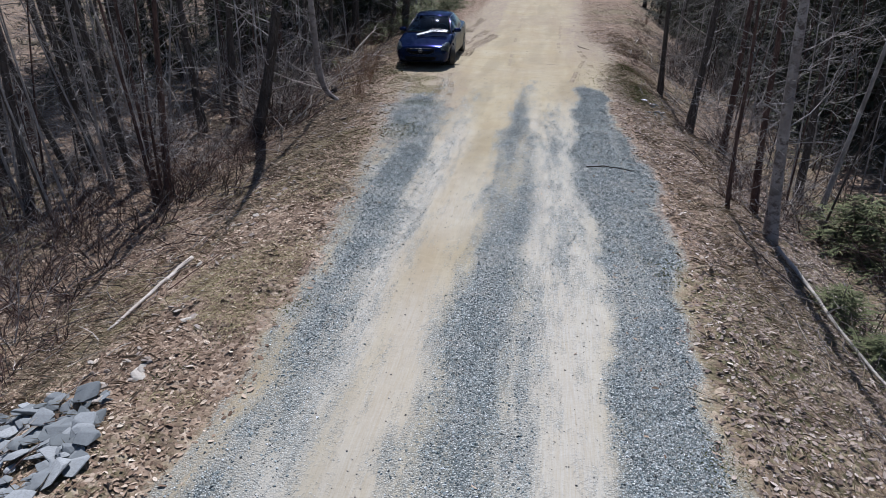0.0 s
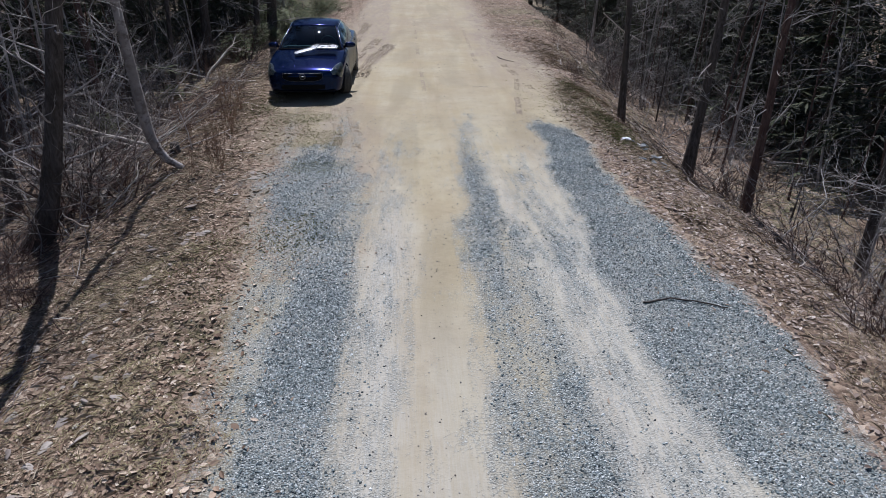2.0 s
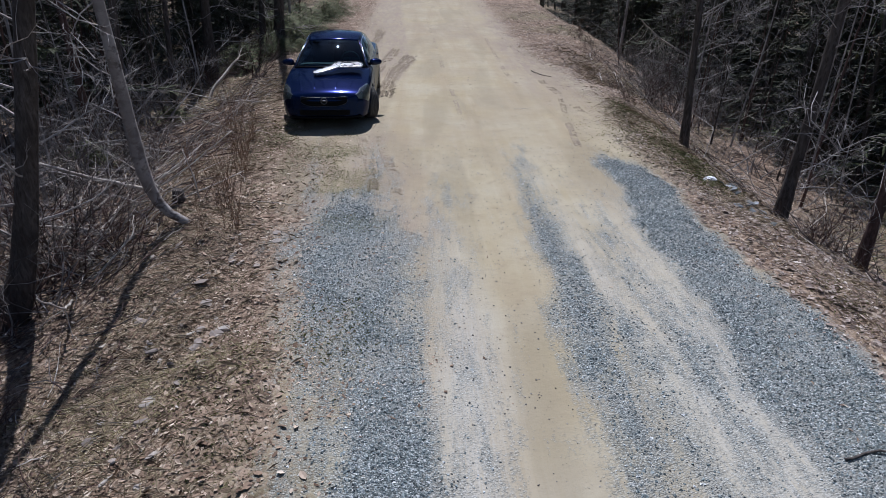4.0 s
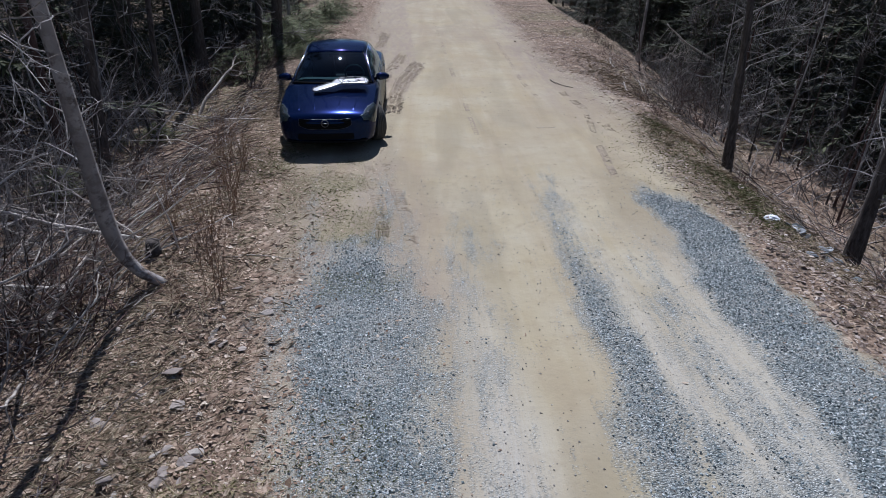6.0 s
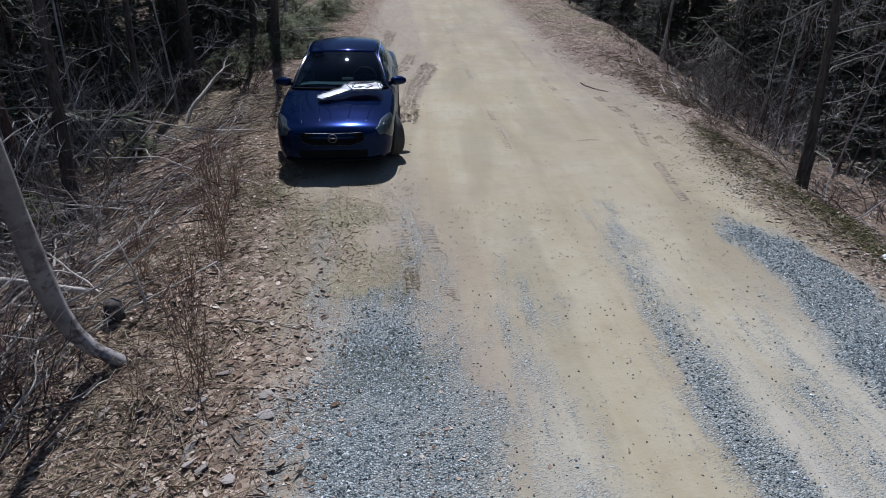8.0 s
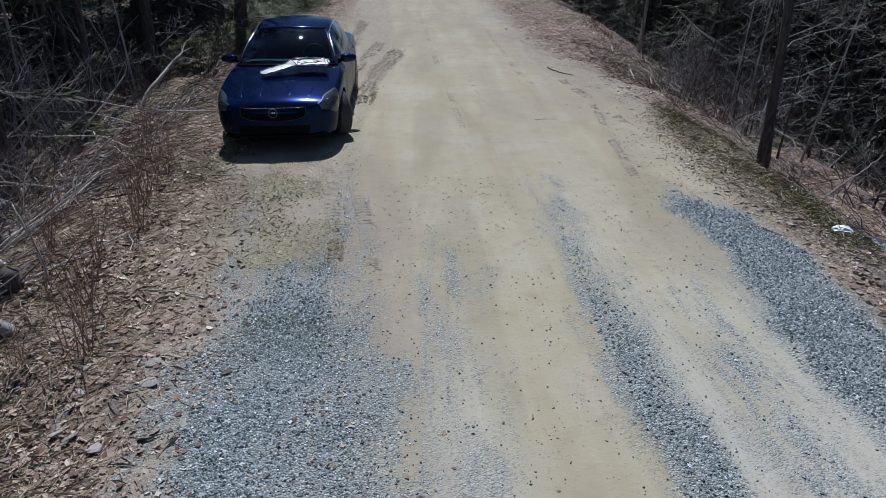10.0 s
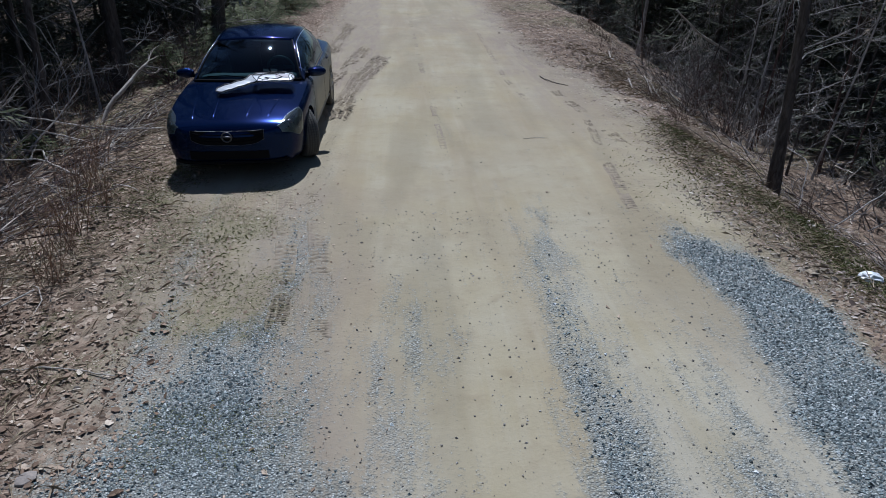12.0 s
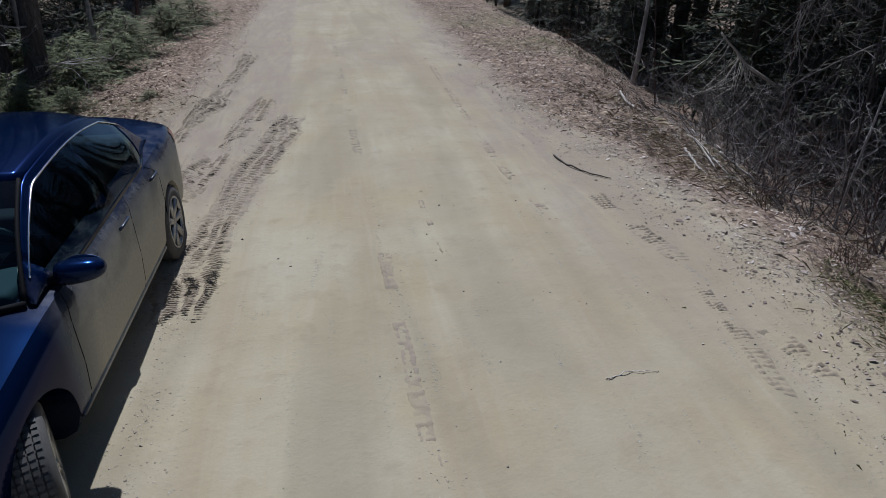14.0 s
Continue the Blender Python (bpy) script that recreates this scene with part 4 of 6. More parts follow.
bare_tree(on_land(-4.14, 12.95), (-0.05, 0.0), 10.0, 0.082, 201, BIRCH, 26, 0.12, "pale-barked leaning birch with a swept foot beside the shoulder", flare=0.6, kick=0.62)
bare_tree(on_land(4.40, 7.45), (-0.09, 0.06), 11.0, 0.088, 202, BIRCH, 34, 0.16, "pale-barked leafless tree on the slope below the road")
bare_tree(on_land(4.14, 17.74), (-0.05, 0.03), 10.5, 0.074, 203, BARK, 40, 0.1, "dark leafless tree leaning out at the road edge")
# clump of reddish stems
for k in range(5):
    bare_tree(on_land(-6.40 + 0.11 * math.cos(k * 1.3), 8.09 + 0.11 * math.sin(k * 1.3)), (0.10 * math.cos(k * 1.4) + 0.06, 0.1 * math.sin(k * 1.4)), 8.5 - 0.6 * k, 0.06 - 0.007 * k, 210 + k, BARK_RED, 20, 0.05,
              "reddish leafless stem in a clump of shoots")

# the wood behind: a few kinds, many stands
rw = random.Random(7)
kinds = [bare_tree((-60 - 4 * k, -60, -1.5), (rw.uniform(-0.12, 0.12), rw.uniform(-0.12, 0.12)), rw.uniform(8, 12), rw.uniform(0.045, 0.09), 300 + k, (BARK, BARK_RED, BARK, TWIG)[k % 4], 17, 0.06, "thin leafless tree in the dark wood", "trees of the wood", reach=1.9, kids=(2, 4)) for k in range(6)]
spots = []


def wood_spot(x, y, near):
    if any((x - a) ** 2 + (y - b) ** 2 < near * near for a, b in spots) or any((x - t[0]) ** 2 + (y - t[1]) ** 2 < 0.45 for t in TREES):
        return False
    spots.append((x, y))
    return True


tries = 0
while len(spots) < 78 and tries < 5000:
    tries += 1
    y = rw.uniform(2, 62)
    if rw.random() < 0.5:
        x = -curve(y, (0, 10, 14, 20, 30, 62), (6.6, 7.2, 7.0, 6.8, 6.0, 5.5)) - abs(rw.gauss(0, 6.0))
    else:
        x = curve(y, (0, 10, 13, 20, 26, 32, 62), (5.6, 6.2, 6.8, 6.8, 6.6, 6.8, 6.5)) + abs(rw.gauss(0, 6.0))
    if wood_spot(float(x), y, 0.75):
        k = rw.choice(kinds)
        copy_thing(k, pose(float(x), y, float(land(x, y)) - 0.05, 0, 0, rw.uniform(0, 360)) @ Matrix.Scale(rw.uniform(0.8, 1.25), 4))
for k in kinds:
    x, y = rw.uniform(-16, -12), rw.uniform(4, 30)
    k.matrix_basis = pose(x, y, float(land(x, y)) - 0.05)


thin = [bare_tree((-60 - 4 * k, -70, -1.5), (rw.uniform(-0.15, 0.15), rw.uniform(-0.15, 0.15)), rw.uniform(4.5, 7), rw.uniform(0.018, 0.032), 350 + k, (TWIG, BARK, BARK_RED, TWIG)[k], 11, 0.08, "thin bare sapling in a dense stand", "saplings of the wood", reach=1.1, kids=(2, 4), name="sapling") for k in range(4)]
for i in range(110):
    if i < 73:
        y = rw.uniform(3, 16) if i < 56 else rw.uniform(15, 26)
        x = -float(curve(y, (0, 6, 10, 16, 26), (7.0, 7.0, 7.4, 7.0, 6.6))) - abs(rw.gauss(0, 2.6))
    else:
        y = rw.uniform(5, 24)
        x = float(curve(y, (0, 10, 14, 24), (5.2, 5.4, 6.2, 6.0))) + abs(rw.gauss(0, 2.0))
    copy_thing(rw.choice(thin), pose(x, y, float(land(x, y)) - 0.05, rw.gauss(0, 4), rw.gauss(0, 4), rw.uniform(0, 360)) @ Matrix.Scale(rw.uniform(0.8, 1.2), 4))
for i in range(34):
    if i < 16:
        x, y = rw.uniform(5.9, 8.8), rw.uniform(17, 30)
    else:
        x, y = rw.uniform(-10.5, -6.8), rw.uniform(11.5, 22)
    copy_thing(thin[1 + i % 2], pose(x, y, float(land(x, y)) - 0.05, rw.gauss(0, 7), rw.gauss(0, 7), rw.uniform(0, 360)) @ Matrix.Scale(rw.uniform(0.6, 1.1), 4))
for k, s in enumerate(thin):
    s.matrix_basis = pose(-8.6 - 0.7 * k, 5.2 + 1.1 * k, float(land(-8.6, 5.2)) - 0.05)


def spruce(p, h, seed, spread_r, needles, label, group="spruces of the wood", low=0.05, count=108, name="spruce", spray=0.42, slim=1.0):
    r = random.Random(seed)
    tree = base(name, pose(*p), label, "tree", group)
    so = Soup()
    so.tube([(0, 0, -0.2), (0.02, 0, h * 0.4), (0, 0.02, h * 0.98)], [h * 0.014, h * 0.010, 0.01], 8)
    so.out("trunk", BARK, tree, "", True)
    so = Soup()
    for i in range(count):
        t = low + (1 - low) * (i / count) ** 0.9
        ln = spread_r * (1 - t) ** 0.75 * r.uniform(0.7, 1.15) + 0.12
        a = i * 2.4 + r.uniform(-0.3, 0.3)
        c, s = math.cos(a), math.sin(a)
        droop = r.uniform(-0.35, 0.05)
        n = max(3, int(ln / spray * 2.6))
        for j in range(n):
            f = (j + 0.7) / n
            b = Vector((c * ln * f, s * ln * f, t * h + droop * ln * f * f))
            for q in range(3):
                w = spray * r.uniform(0.6, 1.1) * (1.1 - 0.45 * f)
                out = Vector((c + r.gauss(0, 0.55), s + r.gauss(0, 0.55), r.gauss(-0.1, 0.35))).normalized()
                sd = out.cross(Vector((r.gauss(0, 0.35), r.gauss(0, 0.35), 1))).normalized()
                so.quad(b - sd * w * 0.05 * slim, b + out * w * 0.6 - sd * w * 0.095 * slim, b + out * w * 1.25, b + out * w * 0.5 + sd * w * 0.09 * slim)
    so.out("crown", needles, tree)
    return tree


s_kinds = [spruce((-70 - 5 * k, -60, -1.5), 10 + 1.5 * k, 400 + k, 2.3 + 0.2 * k, NEEDLES, "tall dark green spruce in the shaded wood") for k in range(3)]
s_spots = []
tries = 0
while len(s_spots) < 72 and tries < 6000:
    tries += 1
    y = rw.uniform(-30, 75) if tries % 3 else rw.uniform(20, 46)
    if rw.random() < 0.5:
        x = -float(curve(y, (0, 12, 15, 19, 24, 30, 75), (14.0, 11.5, 10.2, 9.4, 8.8, 8.2, 6.5))) - abs(rw.gauss(0, 6))
    else:
        x = float(curve(y, (0, 12, 17, 22, 30, 75), (11.0, 9.4, 9.0, 8.6, 8.4, 6.5))) + abs(rw.gauss(0, 6))
    if all((x - a) ** 2 + (y - b) ** 2 > 2.2 for a, b in s_spots):
        s_spots.append((x, y))
        copy_thing(rw.choice(s_kinds), pose(x, y, float(land(x, y)) - 0.05, 0, 0, rw.uniform(0, 360)) @ Matrix.Scale(rw.uniform(0.85, 1.4), 4))
for k, s in enumerate(s_kinds):
    s.matrix_basis = pose(-20 + 3 * k, 12 + 9 * k, float(land(-20, 12)) - 0.05)

# dense young hemlocks that close the wood behind the first trees
HEMLOCK = m_leaf("blackish_hemlock_needles", (0.0, (0.034, 0.042, 0.031)), (0.7, (0.055, 0.066, 0.045)), (1.0, (0.08, 0.092, 0.06)))
hemlock = spruce((-85, -60, -1.5), 6.0, 470, 1.9, HEMLOCK, "dense dark green young hemlock with boughs to the ground", "hemlocks of the wood", 0.02, 165, "hemlock", 0.25, 0.9)
spots_h = []
while len(spots_h) < 42:
    if len(spots_h) < 27:
        y = rw.uniform(12, 46)
        x = float(curve(y, (12, 16, 20, 26, 32, 46), (9.2, 9.0, 8.6, 8.2, 7.4, 7.4))) + abs(rw.gauss(0, 1.6))
    else:
        y = rw.uniform(14, 46)
        x = -float(curve(y, (14, 18, 24, 30, 46), (12.0, 11.2, 9.6, 8.6, 7.6))) - abs(rw.gauss(0, 1.6))
    if all((x - a) ** 2 + (y - b) ** 2 > 1.3 for a, b in spots_h):
        spots_h.append((x, y))
for i, (x, y) in enumerate(spots_h):
    m = pose(x, y, float(land(x, y)) - 0.05, 0, 0, rw.uniform(0, 360)) @ Matrix.Scale(rw.uniform(0.75, 1.3), 4)
    if i:
        copy_thing(hemlock, m)
    else:
        hemlock.matrix_basis = m

rh = random.Random(77)
for x, y in ((-8.6, 23.4), (-9.4, 22.0), (-8.2, 26.6), (-9.2, 25.0), (-7.9, 29.6), (-8.8, 28.4), (-7.6, 32.4), (-8.4, 31.0), (-7.4, 35.4), (-9.8, 20.2)):
    copy_thing(hemlock, pose(x, y, float(land(x, y)) - 0.05, 0, 0, rh.uniform(0, 360)) @ Matrix.Scale(rh.uniform(0.7, 1.0), 4))

# tall pines added so that their unseen high crowns shade the wood floor
pine = spruce((-95, -60, -1.5), 15.5, 440, 2.9, NEEDLES, "added tall pine with a bare lower trunk, shading the wood floor", "tall pines", 0.36, 80, "pine")
ends = []
while len(ends) < 46:
    if len(ends) < 11:
        x, y = rw.uniform(-17, -11.8), rw.uniform(11, 24)
    elif len(ends) > 28:
        x, y = rw.uniform(9.5, 17), rw.uniform(28, 58)
    else:
        y = rw.uniform(15, 46)
        x = rw.uniform(10.2 if y < 25 else 9.6, 15)
    if all((x - a) ** 2 + (y - b) ** 2 > 2.6 for a, b in ends):
        ends.append((x, y))
for i, (x, y) in enumerate(ends):
    m = pose(x, y, float(land(x, y)) - 0.05, 0, 0, rw.uniform(0, 360)) @ Matrix.Scale(rw.uniform(0.85, 1.15), 4)
    if i:
        copy_thing(pine, m)
pine.matrix_basis = pose(*ends[0], float(land(*ends[0])) - 0.05)


# ---- loose ground cover ----
def bulk(name, verts, faces, material, label, category, smooth=False):
    """One mesh of very many small pieces."""
    me = bpy.data.meshes.new(name)
    k = faces.shape[1]
    me.vertices.add(len(verts))
    me.vertices.foreach_set("co", np.asarray(verts, np.float32).ravel())
    me.loops.add(faces.size)
    me.loops.foreach_set("vertex_index", faces.ravel().astype(np.int32))
    me.polygons.add(len(faces))
    me.polygons.foreach_set("loop_start", np.arange(0, faces.size, k, dtype=np.int32))
    me.polygons.foreach_set("use_smooth", np.full(len(faces), smooth))
    me.update(calc_edges=True)
    me.materials.append(material)
    return tagged(new(name, me), label, category, kind="stuff")


def turns(rs, n, tilt):
    """Random turns: any heading, tipped by about tilt radians."""
    a, b, c = rs.rand(n) * 2 * np.pi, rs.randn(n) * tilt, rs.randn(n) * tilt
    ca, sa, cb, sb, cc, sc = np.cos(a), np.sin(a), np.cos(b), np.sin(b), np.cos(c), np.sin(c)
    one, nul = np.ones(n), np.zeros(n)
    rz = np.array([[ca, -sa, nul], [sa, ca, nul], [nul, nul, one]])
    rx = np.array([[one, nul, nul], [nul, cb, -sb], [nul, sb, cb]])
    ry = np.array([[cc, nul, sc], [nul, one, nul], [-sc, nul, cc]])
    m = lambda p: p.transpose(2, 0, 1)
    return m(rz) @ m(rx) @ m(ry)


def pick(rs, n, x0, x1, y0, y1, weight):
    """Random spots, kept by weight(x, y) from 0 to 1."""
    xs, ys = [], []
    while sum(len(a) for a in xs) < n:
        x, y = rs.uniform(x0, x1, 40000), rs.uniform(y0, y1, 40000)
        k = rs.rand(40000) < weight(x, y)
        xs.append(x[k])
        ys.append(y[k])
    return np.concatenate(xs)[:n], np.concatenate(ys)[:n]


def scatter(name, shape, quads, x, y, size, rs, tilt, material, label, category, lift=0.0):
    n, k = len(x), len(shape)
    v = np.asarray(shape, float)[None] * size[:, None, :]
    v = np.einsum("nij,nkj->nki", turns(rs, n, tilt), v)
    v += np.stack([x, y, height(x, y) + lift], -1)[:, None, :]
    f = np.asarray(quads)[None] + (np.arange(n) * k)[:, None, None]
    return bulk(name, v.reshape(-1, 3), f.reshape(-1, len(quads[0])), material, label, category)


OCTA = [(1, 0, 0.1), (0.1, 0.9, -0.1), (-0.9, 0.15, 0.1), (-0.1, -1, 0), (0.15, 0.1, 0.8), (0, 0, -0.8)]
DOME = [(1, 0, -0.3), (0.1, 0.9, -0.4), (-0.9, 0.15, -0.3), (-0.1, -1, -0.4), (0.15, 0.1, 0.75)]
DOME_F = [(0, 1, 4), (1, 2, 4), (2, 3, 4), (3, 0, 4)]
OCTA_F = [(0, 1, 4), (1, 2, 4), (2, 3, 4), (3, 0, 4), (1, 0, 5), (2, 1, 5), (3, 2, 5), (0, 3, 5)]
rs = np.random.RandomState(11)


def stone_sizes(n, lo, hi):
    s = lo + (hi - lo) * rs.rand(n) ** 2.2
    return np.stack([s * rs.uniform(0.7, 1.3, n), s * rs.uniform(0.7, 1.2, n), s * rs.uniform(0.6, 1.1, n)], -1)


def w_gravel(x, y):
    g = zones(x, y)[0]
    return np.clip((g - 0.3) / 0.7, 0, 1) ** 1.5 * np.clip(0.3 + 1.2 * rough(x, y, 1.4), 0, 1) * np.where((x > -0.5) & (x < 1.15) & (y < 10), 0.6, 1.0)


x, y = pick(rs, 84000, -3.3, 2.8, -1.2, 16.6, w_gravel)
scatter("gravel", DOME, DOME_F, x, y, stone_sizes(len(x), 0.005, 0.0185), rs, 0.4, GRAVEL, "blue-grey crushed stone strewn along the road in strips", "gravel", 0.002)
x, y = pick(rs, 5600, -3.6, 2.9, -1.2, 22, lambda a, b: zones(a, b)[1] * (1 - 0.7 * zones(a, b)[0]) * np.where(b > 16.0, 0.02, 0.6) * np.where((a < -1.6) & (b > 12.5), 0.25, 1.0) * np.where((a > -0.9) & (a < 0.15) & (b < 9), 0.4, 1.0))
scatter("pebbles", OCTA, OCTA_F, x, y, stone_sizes(len(x), 0.003, 0.013), rs, 0.5, PEBBLE, "scattered small brown and grey pebbles on packed sand", "pebbles", 0.002)
# crumbled sand beside the ruts and tyre marks
SAND = m_leaf("loose_sand_clods", (0.0, (0.27, 0.225, 0.165)), (1.0, (0.41, 0.355, 0.275)))


def trail(x, y, ys, xs, wide):
    """1 along a line over the ground, fading beside it."""
    return np.exp(-(((x - curve(y, ys, xs)) / wide) ** 2)) * ((y > ys[0]) & (y < ys[-1]))


def w_clods(x, y):
    a = trail(x, y, (20.0, 21.0, 21.9, 23.1, 25.3), (-2.3, -2.12, -1.96, -1.78, -1.52), 0.17)
    a = a + 0.9 * trail(x, y, (22.3, 23.4, 24.8, 26.2), (-2.62, -2.42, -2.16, -1.8), 0.13)
    a = a + 0.35 * trail(x, y, (24.2, 26.4, 32), (-3.0, -2.7, -2.55), 0.2)
    a = a + 0.75 * trail(x, y, (13.2, 14.4, 16.6), (-1.95, -2.05, -2.4), 0.1) + 0.6 * trail(x, y, (13.0, 14.4, 16.6), (-1.6, -1.72, -2.1), 0.1) + 0.3 * trail(x, y, (13.4, 16.6), (-2.7, -3.3), 0.08)
    a = a + 0.3 * trail(x, y, (17, 19, 20.5), (-2.0, -2.05, -2.2), 0.16)
    a = a + 0.3 * trail(x, y, (14.5, 16, 19), (1.55, 1.7, 2.0), 0.13) + 0.16 * trail(x, y, (16.8, 22), (-0.42, -0.5), 0.07)
    a = a + 0.15 * trail(x, y, (20.4, 22.4, 26.1), (0.99, 1.04, 1.22), 0.04) + 0.12 * np.exp(-(((x - 2.8) / 0.4) ** 2)) * ((y > 15.5) & (y < 25))
    return np.clip(a * (0.3 + 1.4 * np.clip(rough(x, y, 5) - 0.35, 0, 1)), 0, 1)


x, y = pick(rs, 17000, -4.2, 3.4, 12.5, 33, w_clods)
sz = stone_sizes(len(x), 0.004, 0.016)
sz[:, 2] *= 0.45
scatter("sand_clods", DOME, DOME_F, x, y, sz, rs, 0.3, SAND, "crumbled sand and tyre-tread ridges along the ruts", "sand", 0.0)


def w_litter(x, y):
    g, s, k = zones(x, y)
    near = np.where((np.abs(x) < 5.8), 1.0, 0.18) * np.where(y < 14, 1.0, np.where(y < 24, 0.6, 0.35)) * np.where((x > 2) & (y > 13.5), 0.8, 1.0)
    return np.clip(1.05 - s * 1.25, 0, 1) ** 1.6 * near * np.clip(0.25 + 1.3 * rough(x, y, 0.8), 0, 1)


LEAF = [(-1.0, 0.0, 0.04), (-0.35, -0.5, 0.12), (0.45, -0.42, 0.1), (1.05, 0.08, -0.03), (0.4, 0.5, 0.12), (-0.4, 0.42, 0.15)]
CHIP = [(-0.9, -0.1, 0.05), (0.05, -0.6, 0.14), (1.0, 0.1, -0.03), (-0.1, 0.55, 0.12)]
LITTER = "curled dead brown leaves carpeting the verges and wood floor"
for side, tone, many, big in (((-9.5, -1.0), LEAVES, 72000, 27000), ((1.0, 8.0), PALE_LEAVES, 48000, 20000)):
    x, y = pick(rs, many, *side, -1.4, 28, w_litter)
    s = 0.008 + 0.013 * rs.rand(len(x))
    scatter("leaf_litter", CHIP, [(0, 1, 2, 3)], x, y, np.stack([s, s * rs.uniform(0.7, 1.4, len(x)), s * rs.uniform(-0.4, 1.2, len(x))], -1), rs, 0.34, tone, LITTER, "leaves", 0.006)
    x, y = pick(rs, big, *side, -1.4, 30, w_litter)
    s = 0.016 + 0.026 * rs.rand(len(x)) ** 1.5
    scatter("leaf_litter", LEAF, [(0, 1, 2, 3), (0, 3, 4, 5)], x, y, np.stack([s, s * rs.uniform(0.7, 1.3, len(x)), s * rs.uniform(-0.6, 1.8, len(x))], -1), rs, 0.26, tone, LITTER, "leaves", 0.010)
x, y = pick(rs, 280, -3.6, 3.2, -1.2, 24, lambda a, b: zones(a, b)[1] * np.where((np.abs(a) > 1.6) & (b < 12), 0.5, 0.012))
s = rs.uniform(0.014, 0.036, len(x))
scatter("blown_leaves", LEAF, [(0, 1, 2, 3)], x, y, np.stack([s, s, s], -1), rs, 0.3, LEAVES, "single dead leaves blown onto the gravel edge", "leaves", 0.008)


def w_chaff(x, y):
    """Thin bits strewn where the verges run out into the sand."""
    g, sd, k = zones(x, y)
    left = np.exp(-(((x - curve(y, (9, 13, 17), (-2.3, -2.9, -3.4))) / 0.75) ** 2)) * ((y > 9) & (y < 17.5)) * 0.7
    right = np.exp(-(((x - curve(y, (13, 18, 22, 26, 34), (2.7, 2.7, 2.7, 2.3, 2.5))) / 0.5) ** 2)) * (y > 12.5) * np.where(y < 19, 0.5, 1.0)
    return np.clip((left + right) * np.clip(rough(x, y, 2.2) * 1.8 - 0.35, 0, 1) * (1 - g), 0, 1)


for x0, x1, tone, share in ((-4.8, 0, LEAVES, 0.5), (0, 4.4, PALE_LEAVES, 0.6)):
    x, y = pick(rs, int(10000 * share), x0, x1, 9, 34, w_chaff)
    s = 0.006 + 0.020 * rs.rand(len(x)) ** 2
    scatter("chaff", CHIP, [(0, 1, 2, 3)], x, y, np.stack([s, s * rs.uniform(0.4, 1.3, len(x)), s * rs.uniform(0, 1.2, len(x))], -1), rs, 0.12, tone, "broken leaf bits and twig ends strewn over the sandy edges", "leaves", 0.006)
    x, y = pick(rs, int(26000 * share), x0, x1, 9, 34, w_chaff)
    s = 0.003 + 0.006 * rs.rand(len(x))
    scatter("chaff", CHIP, [(0, 1, 2, 3)], x, y, np.stack([s, s * rs.uniform(0.5, 1.5, len(x)), s * rs.uniform(0, 1.2, len(x))], -1), rs, 0.12, tone, "fine leaf crumbs strewn over the sandy edges", "leaves", 0.004)
    x, y = pick(rs, int(20000 * share), 1.7 * x0, 1.9 * x1, 23, 42, w_litter)
    s = rs.uniform(0.015, 0.038, len(x))
    scatter("leaf_litter", LEAF, [(0, 1, 2, 3)], x, y, np.stack([s, s, s * rs.uniform(-0.5, 1.6, len(x))], -1), rs, 0.5, tone, "curled dead brown leaves along the far verges", "leaves", 0.012)

